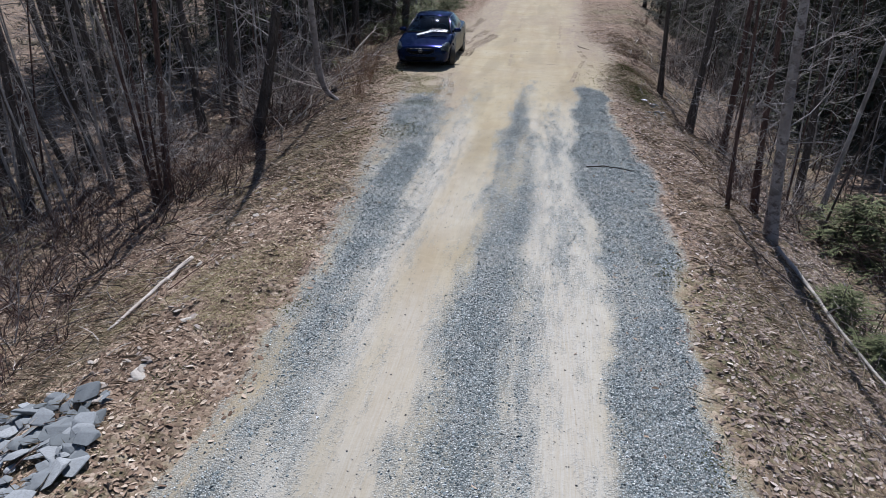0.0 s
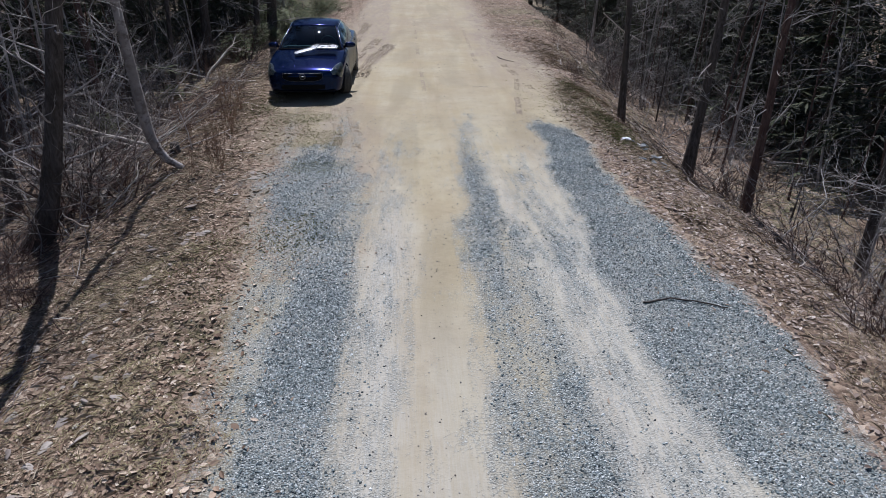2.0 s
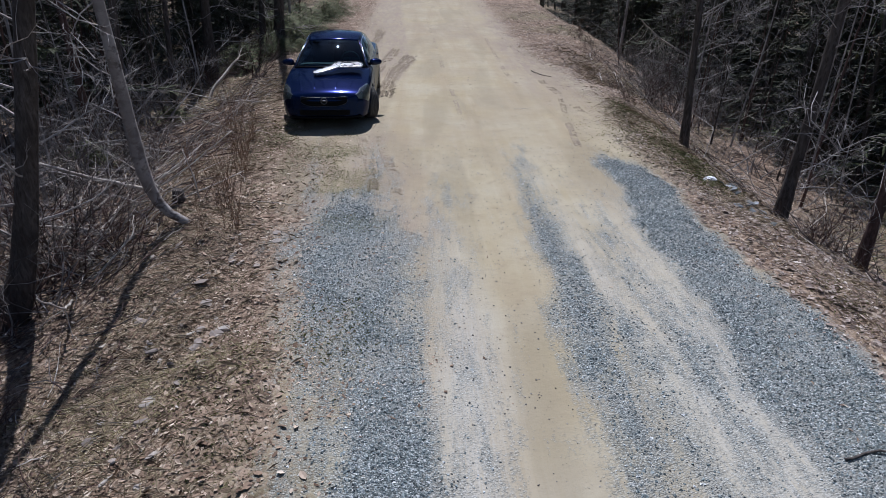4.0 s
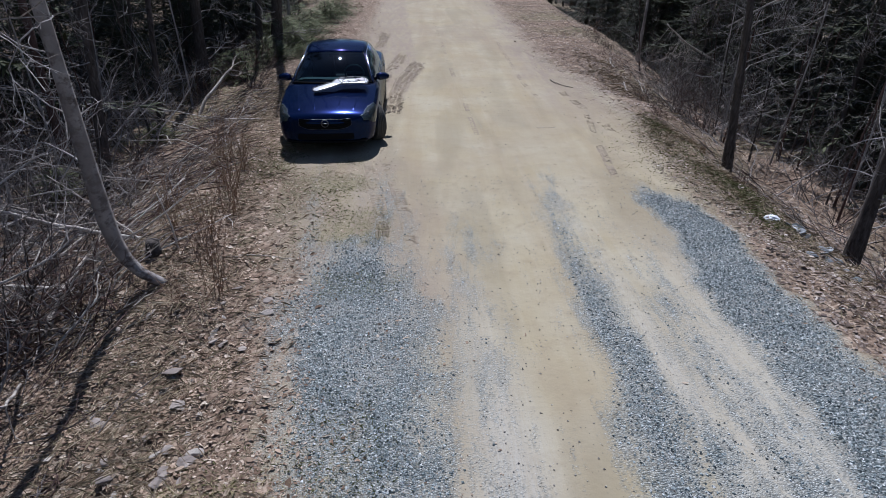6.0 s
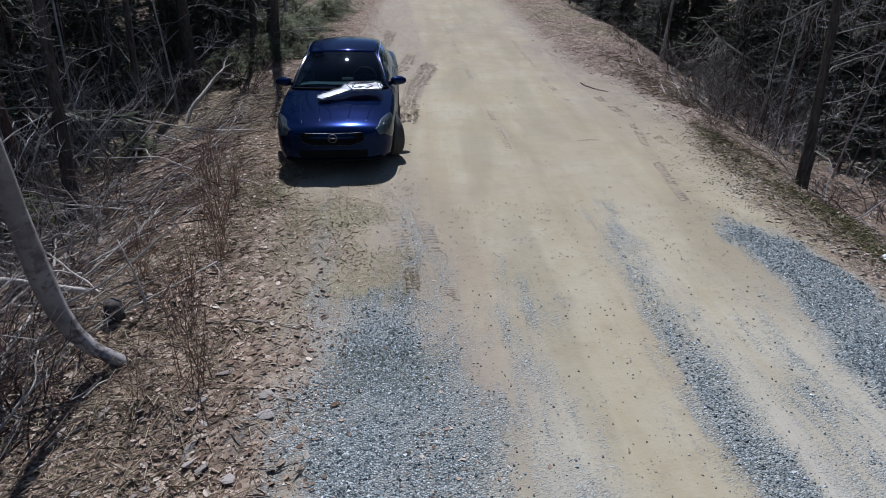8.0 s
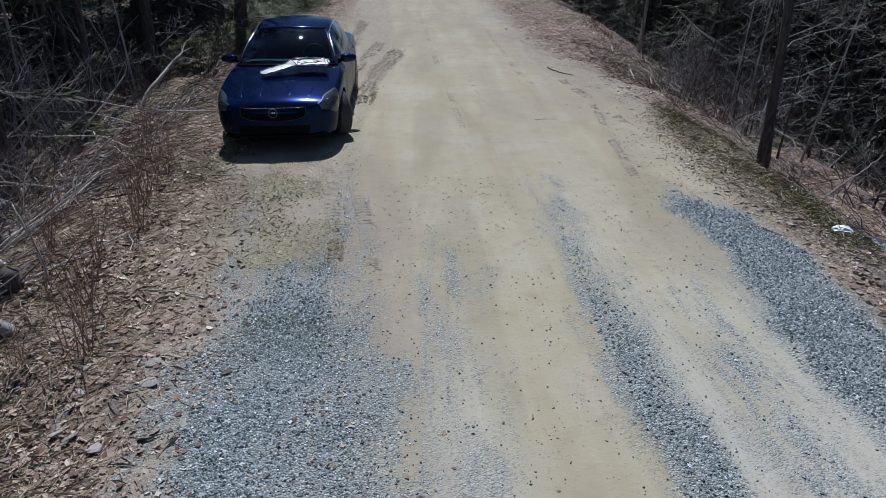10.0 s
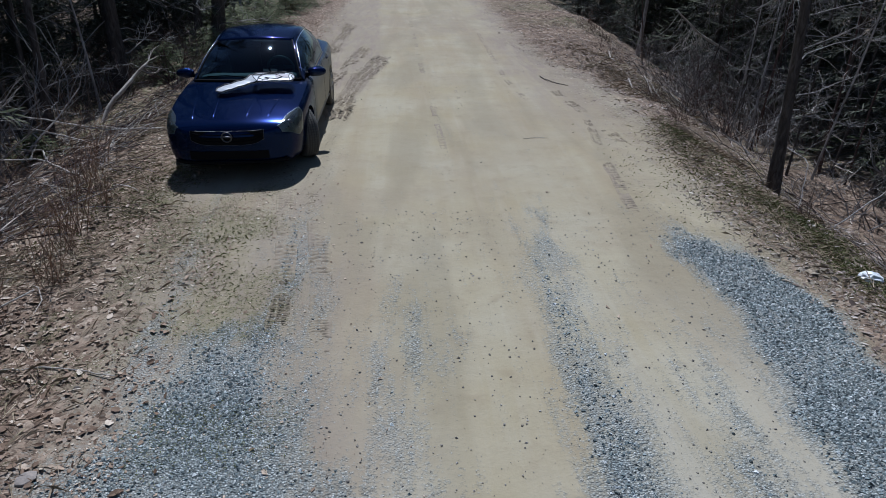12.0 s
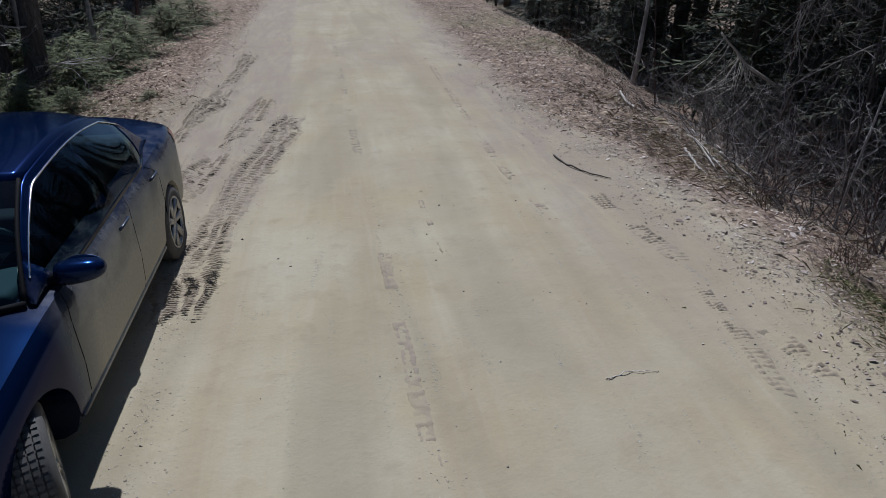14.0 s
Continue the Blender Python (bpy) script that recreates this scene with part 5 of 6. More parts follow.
# tyre marks pressed into the sand
def tyre_track(line, width, tall, label, seed, broken=0.0, damp=0.1):
    """A strip of finely modelled sand: two low shoulders and the print of a tread between them."""
    pts = [Vector((*p, 0)) for p in line]
    total = sum((b - a).length for a, b in zip(pts, pts[1:]))
    n, m = int(total / 0.013), max(9, int(width / 0.016))
    u = np.linspace(-1, 1, m)
    C = [along(pts, t) for t in np.linspace(0, 1, n)]
    D = [(C[min(i + 4, n - 1)] - C[max(i - 4, 0)]).normalized() for i in range(n)]
    cx, cy = np.array([c.x for c in C]), np.array([c.y for c in C])
    nx, ny = np.array([-d.y for d in D]), np.array([d.x for d in D])
    half = width * 0.5 * (1 + 0.25 * (rough(cx * 0 + seed, cy, 2.5) - 0.5))
    X, Y = cx[:, None] + nx[:, None] * half[:, None] * u, cy[:, None] + ny[:, None] * half[:, None] * u
    along_m = np.linspace(0, total, n)[:, None]
    wander = u + 0.5 * (rough(X, Y, 3.0) - 0.5)
    tread = np.sin((along_m / 0.052 + 0.6 * np.abs(wander) + 0.45 * rough(X, Y, 7)) * 2 * np.pi) * np.clip((0.7 - np.abs(wander)) * 6, 0, 1) * np.clip((np.abs(((wander * 2.3) % 1) - 0.5) - 0.1) * 8, 0, 1)
    tread = tread * np.clip(rough(X, Y, 2.6) * 3 - 0.2, 0, 1) * (width > 0.19)
    berm = np.exp(-(((np.abs(wander) - 0.7) / 0.13) ** 2)) * rough(X, Y, 3) - 0.3 * np.exp(-((wander / 0.4) ** 2))
    crumb = rough(X, Y, 22) - 0.5 + 0.8 * (rough(X, Y, 50) - 0.5)
    fade = np.clip((1 - np.abs(u)) / 0.35 - 0.6 * rough(X, Y, 8), 0, 1) * np.clip(along_m / 0.3, 0, 1) * np.clip((total - along_m) / 0.3, 0, 1)
    gap = np.clip((rough(X * 0 + seed, Y, 1.9) + 0.55 * (rough(X, Y, 9) - 0.5) - broken) * 4, 0, 1)
    Z = height(X, Y) + tall * (0.6 * tread * (0.5 + rough(X, Y, 5)) + 0.7 * berm + 0.5 * crumb)
    Z = Z * gap + height(X, Y) * (1 - gap) + 0.006 * fade * gap - 0.02 * (1 - fade * gap)
    idx = np.arange(n * m).reshape(n, m)
    q = np.stack([idx[:-1, :-1], idx[1:, :-1], idx[1:, 1:], idx[:-1, 1:]], -1).reshape(-1, 4)
    ob = bulk("tyre_track", np.stack([X, Y, Z], -1).reshape(-1, 3), q, GROUND, label, "tyre marks", True)
    g, sd, k = zones(X, Y)
    me = ob.data
    me.attributes.new("zone", "FLOAT_COLOR", "POINT").data.foreach_set("color", np.stack([g * 0.4, np.maximum(sd, 0.9), k, np.ones_like(g)], -1).ravel())
    me.attributes.new("pale", "FLOAT", "POINT").data.foreach_set("value", pale_dust(X, Y).ravel())
    me.attributes.new("loose", "FLOAT", "POINT").data.foreach_set("value", np.maximum(loose_sand(X, Y), 0.85 * fade * gap).ravel())
    me.attributes.new("turned", "FLOAT", "POINT").data.foreach_set("value", (damp * fade * gap * np.clip(1.15 - np.abs(wander), 0, 1)).ravel())
    return ob


PRESSED = "tyre tread pressed into the sand beside the road"
tyre_track([(-2.05, 19.6), (-2.06, 20.3), (-2.0, 21.3), (-1.8, 22.9), (-1.58, 24.2), (-1.42, 25.4)], 0.60, 0.036, PRESSED, 3, damp=0.42)
tyre_track([(-2.6, 21.6), (-2.43, 22.6), (-2.13, 24.4), (-1.83, 26.7)], 0.48, 0.036, PRESSED, 8, damp=0.5)
tyre_track([(-3.0, 24.2), (-2.7, 26.4), (-2.5, 31.0)], 0.5, 0.038, PRESSED, 14, damp=0.35)
tyre_track([(-2.0, 13.7), (-2.05, 14.5), (-2.4, 16.9)], 0.26, 0.022, "tyre tread pressed into the sandy shoulder", 21, damp=0.2)
tyre_track([(-1.62, 13.0), (-1.72, 14.4), (-2.1, 16.9)], 0.26, 0.022, "tyre tread pressed into the sandy shoulder", 29, 0.25, damp=0.25)
tyre_track([(-0.42, 16.2), (-0.45, 18.2), (-0.5, 21.0)], 0.15, 0.026, "faint broken tyre tread in the packed sand", 33, 0.45)
tyre_track([(1.40, 15.6), (1.58, 17.2), (1.78, 18.6), (1.9, 19.6)], 0.20, 0.026, "faint broken tyre tread in the packed sand", 41, 0.35)
tyre_track([(0.03, 20.2), (0.0, 21.1), (-0.02, 22.1)], 0.08, 0.04, "short scuffed groove in the packed sand", 47, 0.2)
tyre_track([(1.22, 20.6), (1.08, 22.4), (1.18, 26.5), (1.30, 31.0)], 0.14, 0.034, "faint broken tyre tread in the packed sand", 52, 0.35)
tyre_track([(-0.55, 23.0), (-0.6, 27.0), (-0.7, 34.0)], 0.14, 0.03, "faint broken tyre tread in the packed sand", 58, 0.4)
tyre_track([(2.1, 18.0), (1.95, 20.0), (1.75, 22.0)], 0.26, 0.03, "tyre tread pressed into the loose sand of the verge", 63, 0.3)

x, y = pick(rs, 900, 2.1, 3.2, 13.2, 16.6, lambda a, b: np.exp(-(((a - curve(b, (13.2, 16.6), (2.75, 2.3))) / 0.3) ** 2)))
sz = stone_sizes(len(x), 0.008, 0.035)
scatter("chips", DOME, DOME_F, x, y, sz * np.array([1.3, 0.8, 0.6]), rs, 0.4, SAND, "pale broken stone and bark chips beside the crushed stone", "chips", 0.004)

OLIVE = m_leaf("olive_brown_dead_grass", (0.0, (0.07, 0.06, 0.032)), (0.6, (0.16, 0.135, 0.075)), (1.0, (0.29, 0.245, 0.15)))
BLADE = [(-0.02, 0, 0), (0.02, 0, 0), (0.012, 0.55, 0.22), (-0.004, 1.0, 0.16)]


def w_straw(x, y):
    g, s, k = zones(x, y)
    edge = np.exp(-(((x + 3.6) / 1.3) ** 2)) + 0.9 * np.exp(-(((x - 3.4) / 0.9) ** 2))
    return np.clip(np.clip(1 - s * 1.3, 0, 1) * edge * np.clip(rough(x, y, 1.7) * 2.2 - 0.7, 0, 1), 0, 1)


x, y = pick(rs, 22000, -6.5, 6.0, -1.2, 27, w_straw)
s = rs.uniform(0.05, 0.17, len(x))
scatter("dry_grass", BLADE, [(0, 1, 2, 3)], x, y, np.stack([s * 0.4, s, s * rs.uniform(0.1, 1.2, len(x))], -1), rs, 0.2, STRAW, "matted straw-coloured dead grass along both verges", "grass", 0.0)


MAT = [(-0.02, 0, 0.0), (0.02, 0, 0.0), (0.018, 0.55, 0.05), (0.0, 1.0, 0.03)]


def w_mat(x, y):
    g, s, k = zones(x, y)
    edge = np.exp(-(((x + 4.2) / 1.2) ** 2)) + 0.6 * np.exp(-(((x - 3.6) / 0.8) ** 2)) + 1.3 * np.exp(-(((x - 3.1) / 0.5) ** 2)) * ((y > 13.5) & (y < 21))
    return np.clip(np.clip(1 - s * 1.5, 0, 1) * edge * np.clip(rough(x, y, 1.1) * 2.6 - 0.75, 0, 1), 0, 1)


for tone, name, many in ((STRAW, "straw-coloured", 26000), (OLIVE, "olive-brown", 16000)):
    x, y = pick(rs, many, -7, 5.5, -1.2, 24, w_mat)
    s = rs.uniform(0.06, 0.22, len(x))
    scatter("matted_grass", MAT, [(0, 1, 2, 3)], x, y, np.stack([s * rs.uniform(0.5, 1.1, len(x)), s, s], -1), rs, 0.16, tone, "flattened " + name + " dead grass matted over the verge", "grass", 0.018)


def w_green(x, y):
    out = 0.0
    for a, b, r in ((3.0, 16.6, 0.7), (3.15, 15.5, 0.45), (3.2, 17.8, 0.4), (-1.85, 3.1, 0.12), (-2.03, 3.39, 0.09), (-2.25, 3.14, 0.09), (-1.68, 3.25, 0.08), (2.34, 4.6, 0.2), (2.25, 1.5, 0.2), (-2.2, 10.2, 0.34), (-2.75, 15.3, 0.22), (-2.6, 14.6, 0.18), (-4.2, 17.3, 0.4), (-2.75, 8.7, 0.2), (-3.1, 9.4, 0.35), (2.9, 10.6, 0.25), (-4.2, 16.5, 0.5), (-3.3, 11.2, 0.15), (-2.95, 3.9, 0.2), (-2.3, 2.6, 0.15), (3.0, 1.9, 0.15), (-2.24, 10.3, 0.2), (-2.0, 10.2, 0.16), (-3.7, 9.8, 0.35), (-3.0, 9.8, 0.3), (3.13, 15.05, 0.25), (3.4, 14.8, 0.3), (-4.4, 16.7, 0.3), (-3.05, 9.2, 0.25), (-2.5, 2.0, 0.2), (-4.6, 4.6, 0.5), (-4.1, 15.9, 0.35), (-3.95, 17.0, 0.3), (3.3, 19.2, 0.3), (3.5, 16.0, 0.4), (3.05, 17.2, 0.3), (2.95, 18.2, 0.28), (3.15, 16.2, 0.35), (3.2, 14.2, 0.3)):
        out = out + np.exp(-((x - a) ** 2 + ((y - b) / 1.6) ** 2) / r**2)
    return np.clip(out, 0, 1) * 0.8


x, y = pick(rs, 21000, -5.2, 4, 0, 20, w_green)
s = rs.uniform(0.014, 0.045, len(x))
scatter("green_grass", BLADE, [(0, 1, 2, 3)], x, y, np.stack([s * 1.6, s, s * rs.uniform(1, 3, len(x))], -1), rs, 0.3, GREENS, "sparse tufts of fresh green grass at the road edge", "grass", 0.0)

FADED = m_leaf("faded_yellow_olive_grass", (0.0, (0.14, 0.115, 0.055)), (0.6, (0.27, 0.23, 0.115)), (1.0, (0.42, 0.37, 0.21)))
x, y = pick(rs, 20000, -5.6, -2.0, 1.5, 10, lambda a, b: np.clip(rough(a + 2, b, 1.1) * 3.0 - 1.15, 0, 1) * (1 - zones(a, b)[1]) * (1 - zones(a, b)[0]))
s = rs.uniform(0.02, 0.07, len(x))
scatter("faded_grass", MAT, [(0, 1, 2, 3)], x, y, np.stack([s * 2.2, s, s], -1), rs, 0.22, FADED, "faded yellow-olive grass lying in patches among the leaves", "grass", 0.02)
MOSS = m_leaf("olive_moss_and_short_grass", (0.0, (0.07, 0.082, 0.028)), (0.6, (0.145, 0.165, 0.06)), (1.0, (0.25, 0.255, 0.11)))
for x0, x1, many, tall in ((-4.4, -1.5, 13000, 0.018), (2.2, 4.2, 8500, 0.045)):
    x, y = pick(rs, many, x0, x1, 12, 20, moss)
    s = rs.uniform(0.4, 1.3, len(x)) * tall
    scatter("moss", BLADE, [(0, 1, 2, 3)], x, y, np.stack([s * (5 if x0 < 0 else 2.5), s, s * rs.uniform(0.5, 2, len(x))], -1), rs, 0.35, MOSS, "dark olive moss and short grass in patches", "moss", 0.012)

# fallen twigs and vines
pale, brown, red = Soup(), Soup(), Soup()
r = random.Random(21)
for i in range(3200):
    if r.random() < 0.36:
        x, y = -5.0 - abs(r.gauss(0, 1.6)), r.uniform(11.5, 21)
    elif r.random() < 0.55:
        y = r.uniform(0.5, 24)
        x = -float(curve(y, (0, 9, 12, 14, 24), (3.2, 4.2, 4.3, 4.2, 4.8))) - abs(r.gauss(0, 2.0))
    else:
        y = r.uniform(1, 30)
        x = float(curve(y, (0, 20, 30), (3.6, 3.9, 5.6))) + abs(r.gauss(0, 1.8))
    a, ln = r.uniform(0, 2 * math.pi), r.uniform(0.2, 0.85)
    pts = []
    lift = r.uniform(0.0, 0.28) if r.random() < 0.45 else 0.01
    bow = r.uniform(-1.0, 1.0)
    for t in np.linspace(0, 1, 5):
        px, py = x + math.cos(a + bow * t) * ln * t + r.gauss(0, 0.018), y + math.sin(a + bow * t) * ln * t + r.gauss(0, 0.018)
        pts.append((px, py, float(land(px, py)) + 0.02 + lift * t + r.uniform(0, 0.03)))
    r.choice((pale, brown, brown, brown, red, red, red) if x < 0 else (pale, brown, brown, brown, brown, brown, red)).tube(pts, [r.uniform(0.003, 0.010) * (1.1 - 0.6 * t) for t in np.linspace(0, 1, 5)], 3, False)
tagged(pale.out("fallen_twigs", DEADWOOD), "tangle of bleached fallen twigs on the wood floor", "twigs", kind="stuff")
tagged(brown.out("fallen_twigs", DIM_TWIG), "tangle of grey-brown fallen twigs on the wood floor", "twigs", kind="stuff")
tagged(red.out("fallen_twigs", BARK_RED), "tangle of dark reddish fallen twigs on the wood floor", "twigs", kind="stuff")


# ---- undergrowth ----
def shrub(p, stems, h, spread_r, mats, seed, label, group="leafless undergrowth", name="shrub", rad=0.007, level=1, lean=0.35, apart=False, kids=(3, 5)):
    r = random.Random(seed)
    sh = base(name, pose(*p), label, "shrub", group)
    for k, m in enumerate(mats):
        so = Soup()
        for i in range(stems // len(mats)):
            a = r.uniform(0, 2 * math.pi)
            q = (math.cos(a) * spread_r * r.random(), math.sin(a) * spread_r * r.random(), -0.03)
            limb(so, r, q, (r.gauss(0, lean), r.gauss(0, lean), 1), h * r.uniform(0.5, 1.1), rad * r.uniform(0.6, 1.2), level, 4, kids)
            if apart:
                so.out("stem", m, sh)
                so = Soup()
        if not apart:
            tagged(so.out("brushwood", m, sh), kind="stuff")
    return sh


brush = [shrub((-90 - 3 * k, -60, 0), 12, 1.1 + 0.25 * k, 0.4, ((BARK, TWIG, BARK, BARK)[k], (BARK_RED, DIM_TWIG, BARK_RED, DIM_TWIG)[k]), 500 + k, "tangled leafless brush with grey and brown stems", lean=0.75, level=2, rad=0.011, kids=(2, 4)) for k in range(4)]
r = random.Random(33)
for i in range(100):
    if i < 56:
        y = r.uniform(1.5, 30) if i < 36 else r.uniform(12.5, 24)
        x = -float(curve(y, (0, 4, 9, 12, 13.6, 16, 24, 30), (5.2, 5.6, 5.2, 5.2, 5.4, 5.4, 5.4, 5.8))) - abs(r.gauss(0, 1.9))
    else:
        y = r.uniform(3, 36)
        x = float(curve(y, (0, 8, 14, 20, 26, 36), (5.2, 5.2, 5.4, 5.0, 5.4, 6.8))) + abs(r.gauss(0, 2.4))
    k = r.choice(brush), r.uniform(0, 360), r.uniform(0.6, 1.25)
    if not (-7.6 < x < -5 and 18.6 < y < 22.8):
        copy_thing(k[0], pose(x, y, float(land(x, y)), 0, 0, k[1]) @ Matrix.Scale(k[2], 4))
for x, y, k in ((5.3, 22.2, 1.2), (5.9, 23.4, 1.4), (6.3, 24.6, 1.5), (6.0, 25.8, 1.3), (6.9, 26.6, 1.6), (5.6, 24.4, 1.1), (7.2, 23.2, 1.6), (7.6, 25.2, 1.7)):
    copy_thing(brush[1 if int(10 * y) % 3 else 3], pose(x, y, float(land(x, y)), 8 * math.sin(9 * x), 8 * math.sin(7 * y), 77 * x) @ Matrix.Scale(k * 0.85, 4))
for i in range(22):
    if i < 11:
        x, y = r.uniform(6.6, 9.2), r.uniform(18, 29)
    else:
        x, y = r.uniform(-9.8, -6.6), r.uniform(12, 22)
    copy_thing(brush[1], pose(x, y, float(land(x, y)) - 0.03, r.gauss(0, 8), r.gauss(0, 8), r.uniform(0, 360)) @ Matrix.Scale(r.uniform(1.2, 2.0), 4))
for k, b in enumerate(brush):
    x, y = -6.2 - 0.8 * k, 3.4 + 0.9 * k
    b.matrix_basis = pose(x, y, float(land(x, y)))
for x, y, k in ((-5.8, 3.8, 0.7), (-4.95, 3.2, 0.55), (-5.0, 2.5, 0.6), (-5.6, 4.4, 0.8), (-4.5, 1.95, 0.45), (-5.8, 5.3, 0.7), (-5.4, 3.0, 0.6), (-6.3, 4.6, 0.8)):
    copy_thing(brush[0 if int(10 * x) % 2 else 2], pose(x, y, float(land(x, y)), 0, 0, 51 * y) @ Matrix.Scale(k, 4))
thicket = [shrub((-90 - 3 * k, -66, 0), 14, 0.9 + 0.2 * k, 0.45, (BARK_RED, (DIM_TWIG, TWIG)[k]), 510 + k, "low dark reddish brush with pale twigs below the trees", "reddish thicket", "thicket", 0.008, 1, 0.7, kids=(3, 5)) for k in range(2)]
for i in range(88):
    y = r.uniform(2.5, 13.5)
    x = -float(curve(y, (2, 6, 9, 12.5), (5.4, 5.6, 5.4, 5.2))) - r.uniform(0, 5.4)
    copy_thing(thicket[i % 2], pose(x, y, float(land(x, y)) - 0.03, 0, 0, r.uniform(0, 360)) @ Matrix.Scale(r.uniform(0.7, 1.3), 4))
rt = random.Random(78)
for i in range(20):
    y = rt.uniform(8.5, 15)
    x = float(curve(y, (8, 15), (4.5, 4.9))) + rt.uniform(0, 2.2)
    copy_thing(thicket[i % 2], pose(x, y, float(land(x, y)) - 0.03, 0, 0, rt.uniform(0, 360)) @ Matrix.Scale(rt.uniform(0.6, 1.1), 4))
for k, b in enumerate(thicket):
    b.matrix_basis = pose(-6.4 - k, 6.0 + k, float(land(-6.4 - k, 6.0 + k)) - 0.03)
# tall dry stems beside the shoulder
stalks = shrub(on_land(-3.65, 12.55, 0.0), 16, 1.45, 0.2, (STEM, STEM), 520, "upright clump of tan dry stems beside the shoulder", "dry stem clumps", "dry_weed", 0.0046, 0, 0.09, True)
for x, y, s in ((-3.95, 13.3, 0.85), (-4.1, 13.9, 0.9), (-4.0, 14.6, 1.0), (-4.15, 15.2, 0.8), (-4.3, 15.7, 1.1), (-4.25, 16.3, 0.9), (-4.6, 14.1, 0.75), (-4.7, 16.9, 1.0), (-4.9, 14.9, 0.9), (-4.0, 12.4, 0.6), (-5.0, 18.0, 0.9)):
    copy_thing(stalks, pose(x, y, float(height(x, y)), 0, 0, 90 * s * x) @ Matrix.Scale(s, 4))
reds = shrub(on_land(-6.0, 8.4, 0.0), 22, 1.1, 0.3, (BARK_RED, BARK_RED), 530, "low reddish leafless shoots below the trees", "reddish shoots", "red_shrub", 0.006, 1, 0.3, True)
for x, y, s in ((-5.6, 9.0, 0.8), (-6.7, 8.6, 1.1), (-5.3, 9.9, 0.7), (-6.9, 7.4, 0.9), (-5.9, 10.6, 0.8), (3.55, 19.8, 0.5), (4.0, 8.6, 0.8), (4.3, 9.5, 0.7), (3.9, 12.9, 0.5)):
    copy_thing(reds, pose(x, y, float(height(x, y)), 0, 0, 70 * x) @ Matrix.Scale(s, 4))

for i in range(26):
    y = r.uniform(15.5, 33)
    x = float(curve(y, (0, 8, 16, 22, 32, 60), (2.5, 2.7, 2.7, 3.0, 4.6, 5.5))) + r.uniform(0.3, 1.1)
    copy_thing((stalks, reds, brush[2])[i % 3], pose(x, y, float(height(x, y)) - 0.02, r.gauss(0, 12), r.gauss(0, 12), r.uniform(0, 360)) @ Matrix.Scale((0.42, 0.45, 0.4)[i % 3] * r.uniform(0.7, 1.2), 4))

# evergreens
bush = spruce(on_land(-6.2, 28.6), 1.2, 600, 0.95, JUNIPER, "low spreading green evergreen bush at the verge", "green evergreen bushes", 0.04, 90, "evergreen_bush", 0.16)
for x, y, s in ((-5.3, 28.0, 0.6), (-5.0, 29.6, 0.5), (-5.5, 26.2, 0.5), (-5.2, 31.5, 0.7), (-5.0, 34.0, 0.7), (-4.7, 37.0, 0.7), (-5.9, 27.0, 0.6), (-3.75, 26.7, 0.18), (-4.9, 26.5, 0.3), (-5.1, 30.8, 0.45), (-5.6, 29.0, 0.7), (-5.9, 33.0, 0.8), (-5.0, 35.5, 0.7), (-5.9, 30.2, 0.7), (-6.5, 25.2, 0.7), (4.75, 5.6, 0.4), (4.85, 4.6, 0.36), (-7.6, 17.2, 0.5), (6.6, 9.3, 0.9), (7.3, 8.6, 1.1), (-6.9, 20.0, 0.35)):
    copy_thing(bush, pose(x, y, float(land(x, y)) - 0.03, 0, 0, 50 * x) @ Matrix.Diagonal((1.7 * s, 1.7 * s, s, 1)))


# ---- fallen wood ----
def stick(pts, rad, material, label, name="fallen_branch", group="", twigs=0, seed=1, sides=8):
    r = random.Random(seed)
    pts = [Vector(p) for p in pts]
    ob = base(name, Matrix.Translation(pts[0]), label, "branch", group)
    loc = [p - pts[0] for p in pts]
    n = 14
    fine = [along(loc, t) + Vector((r.gauss(0, 0.006), r.gauss(0, 0.006), r.gauss(0, 0.005))) for t in np.linspace(0, 1, n)]
    so = Soup()
    so.tube(fine, [rad * (1 - 0.55 * t) * r.uniform(0.88, 1.12) for t in np.linspace(0, 1, n)], sides)
    so.out("stem", material, ob, "", True)
    if twigs:
        so = Soup()
        d = (loc[-1] - loc[0]).normalized()
        for i in range(twigs):
            q = along(loc, r.uniform(0.2, 1.0))
            limb(so, r, q, d * 0.6 + Vector((r.gauss(0, 0.6), r.gauss(0, 0.6), r.gauss(0.0, 0.5))), r.uniform(0.3, 0.9), rad * 0.35, 1, 4)
        tagged(so.out("twig_spray", material, ob), kind="stuff")
    return ob


def lay(points, up):
    return [(x, y, float(height(x, y)) + up) for x, y in points]


stick(lay([(-4.10, 5.1), (-4.08, 4.1), (-3.95, 3.0)], 0.06), 0.034, DEADWOOD, "long pale bleached stick lying on the verge")
stick(lay([(4.30, 6.9), (4.42, 6.2), (4.50, 5.2), (4.62, 4.2), (4.75, 3.6)], 0.06), 0.03, DEADWOOD, "pale fallen branch lying along the slope", twigs=4)
stick(lay([(1.50, 8.42), (1.75, 8.50), (2.05, 8.42), (2.28, 8.26)], 0.012), 0.011, BARK, "thin dark curved branch lying on the gravel", twigs=1)
stick(lay([(1.80, 22.75), (1.84, 22.35), (1.98, 22.05), (2.17, 21.84)], 0.012), 0.012, BARK, "thin dark bent stick lying on the sand", twigs=0)
stick(lay([(0.70, 18.5), (0.88, 18.55), (1.08, 18.53)], 0.008), 0.004, DEADWOOD, "tiny pale twig lying on the sand")
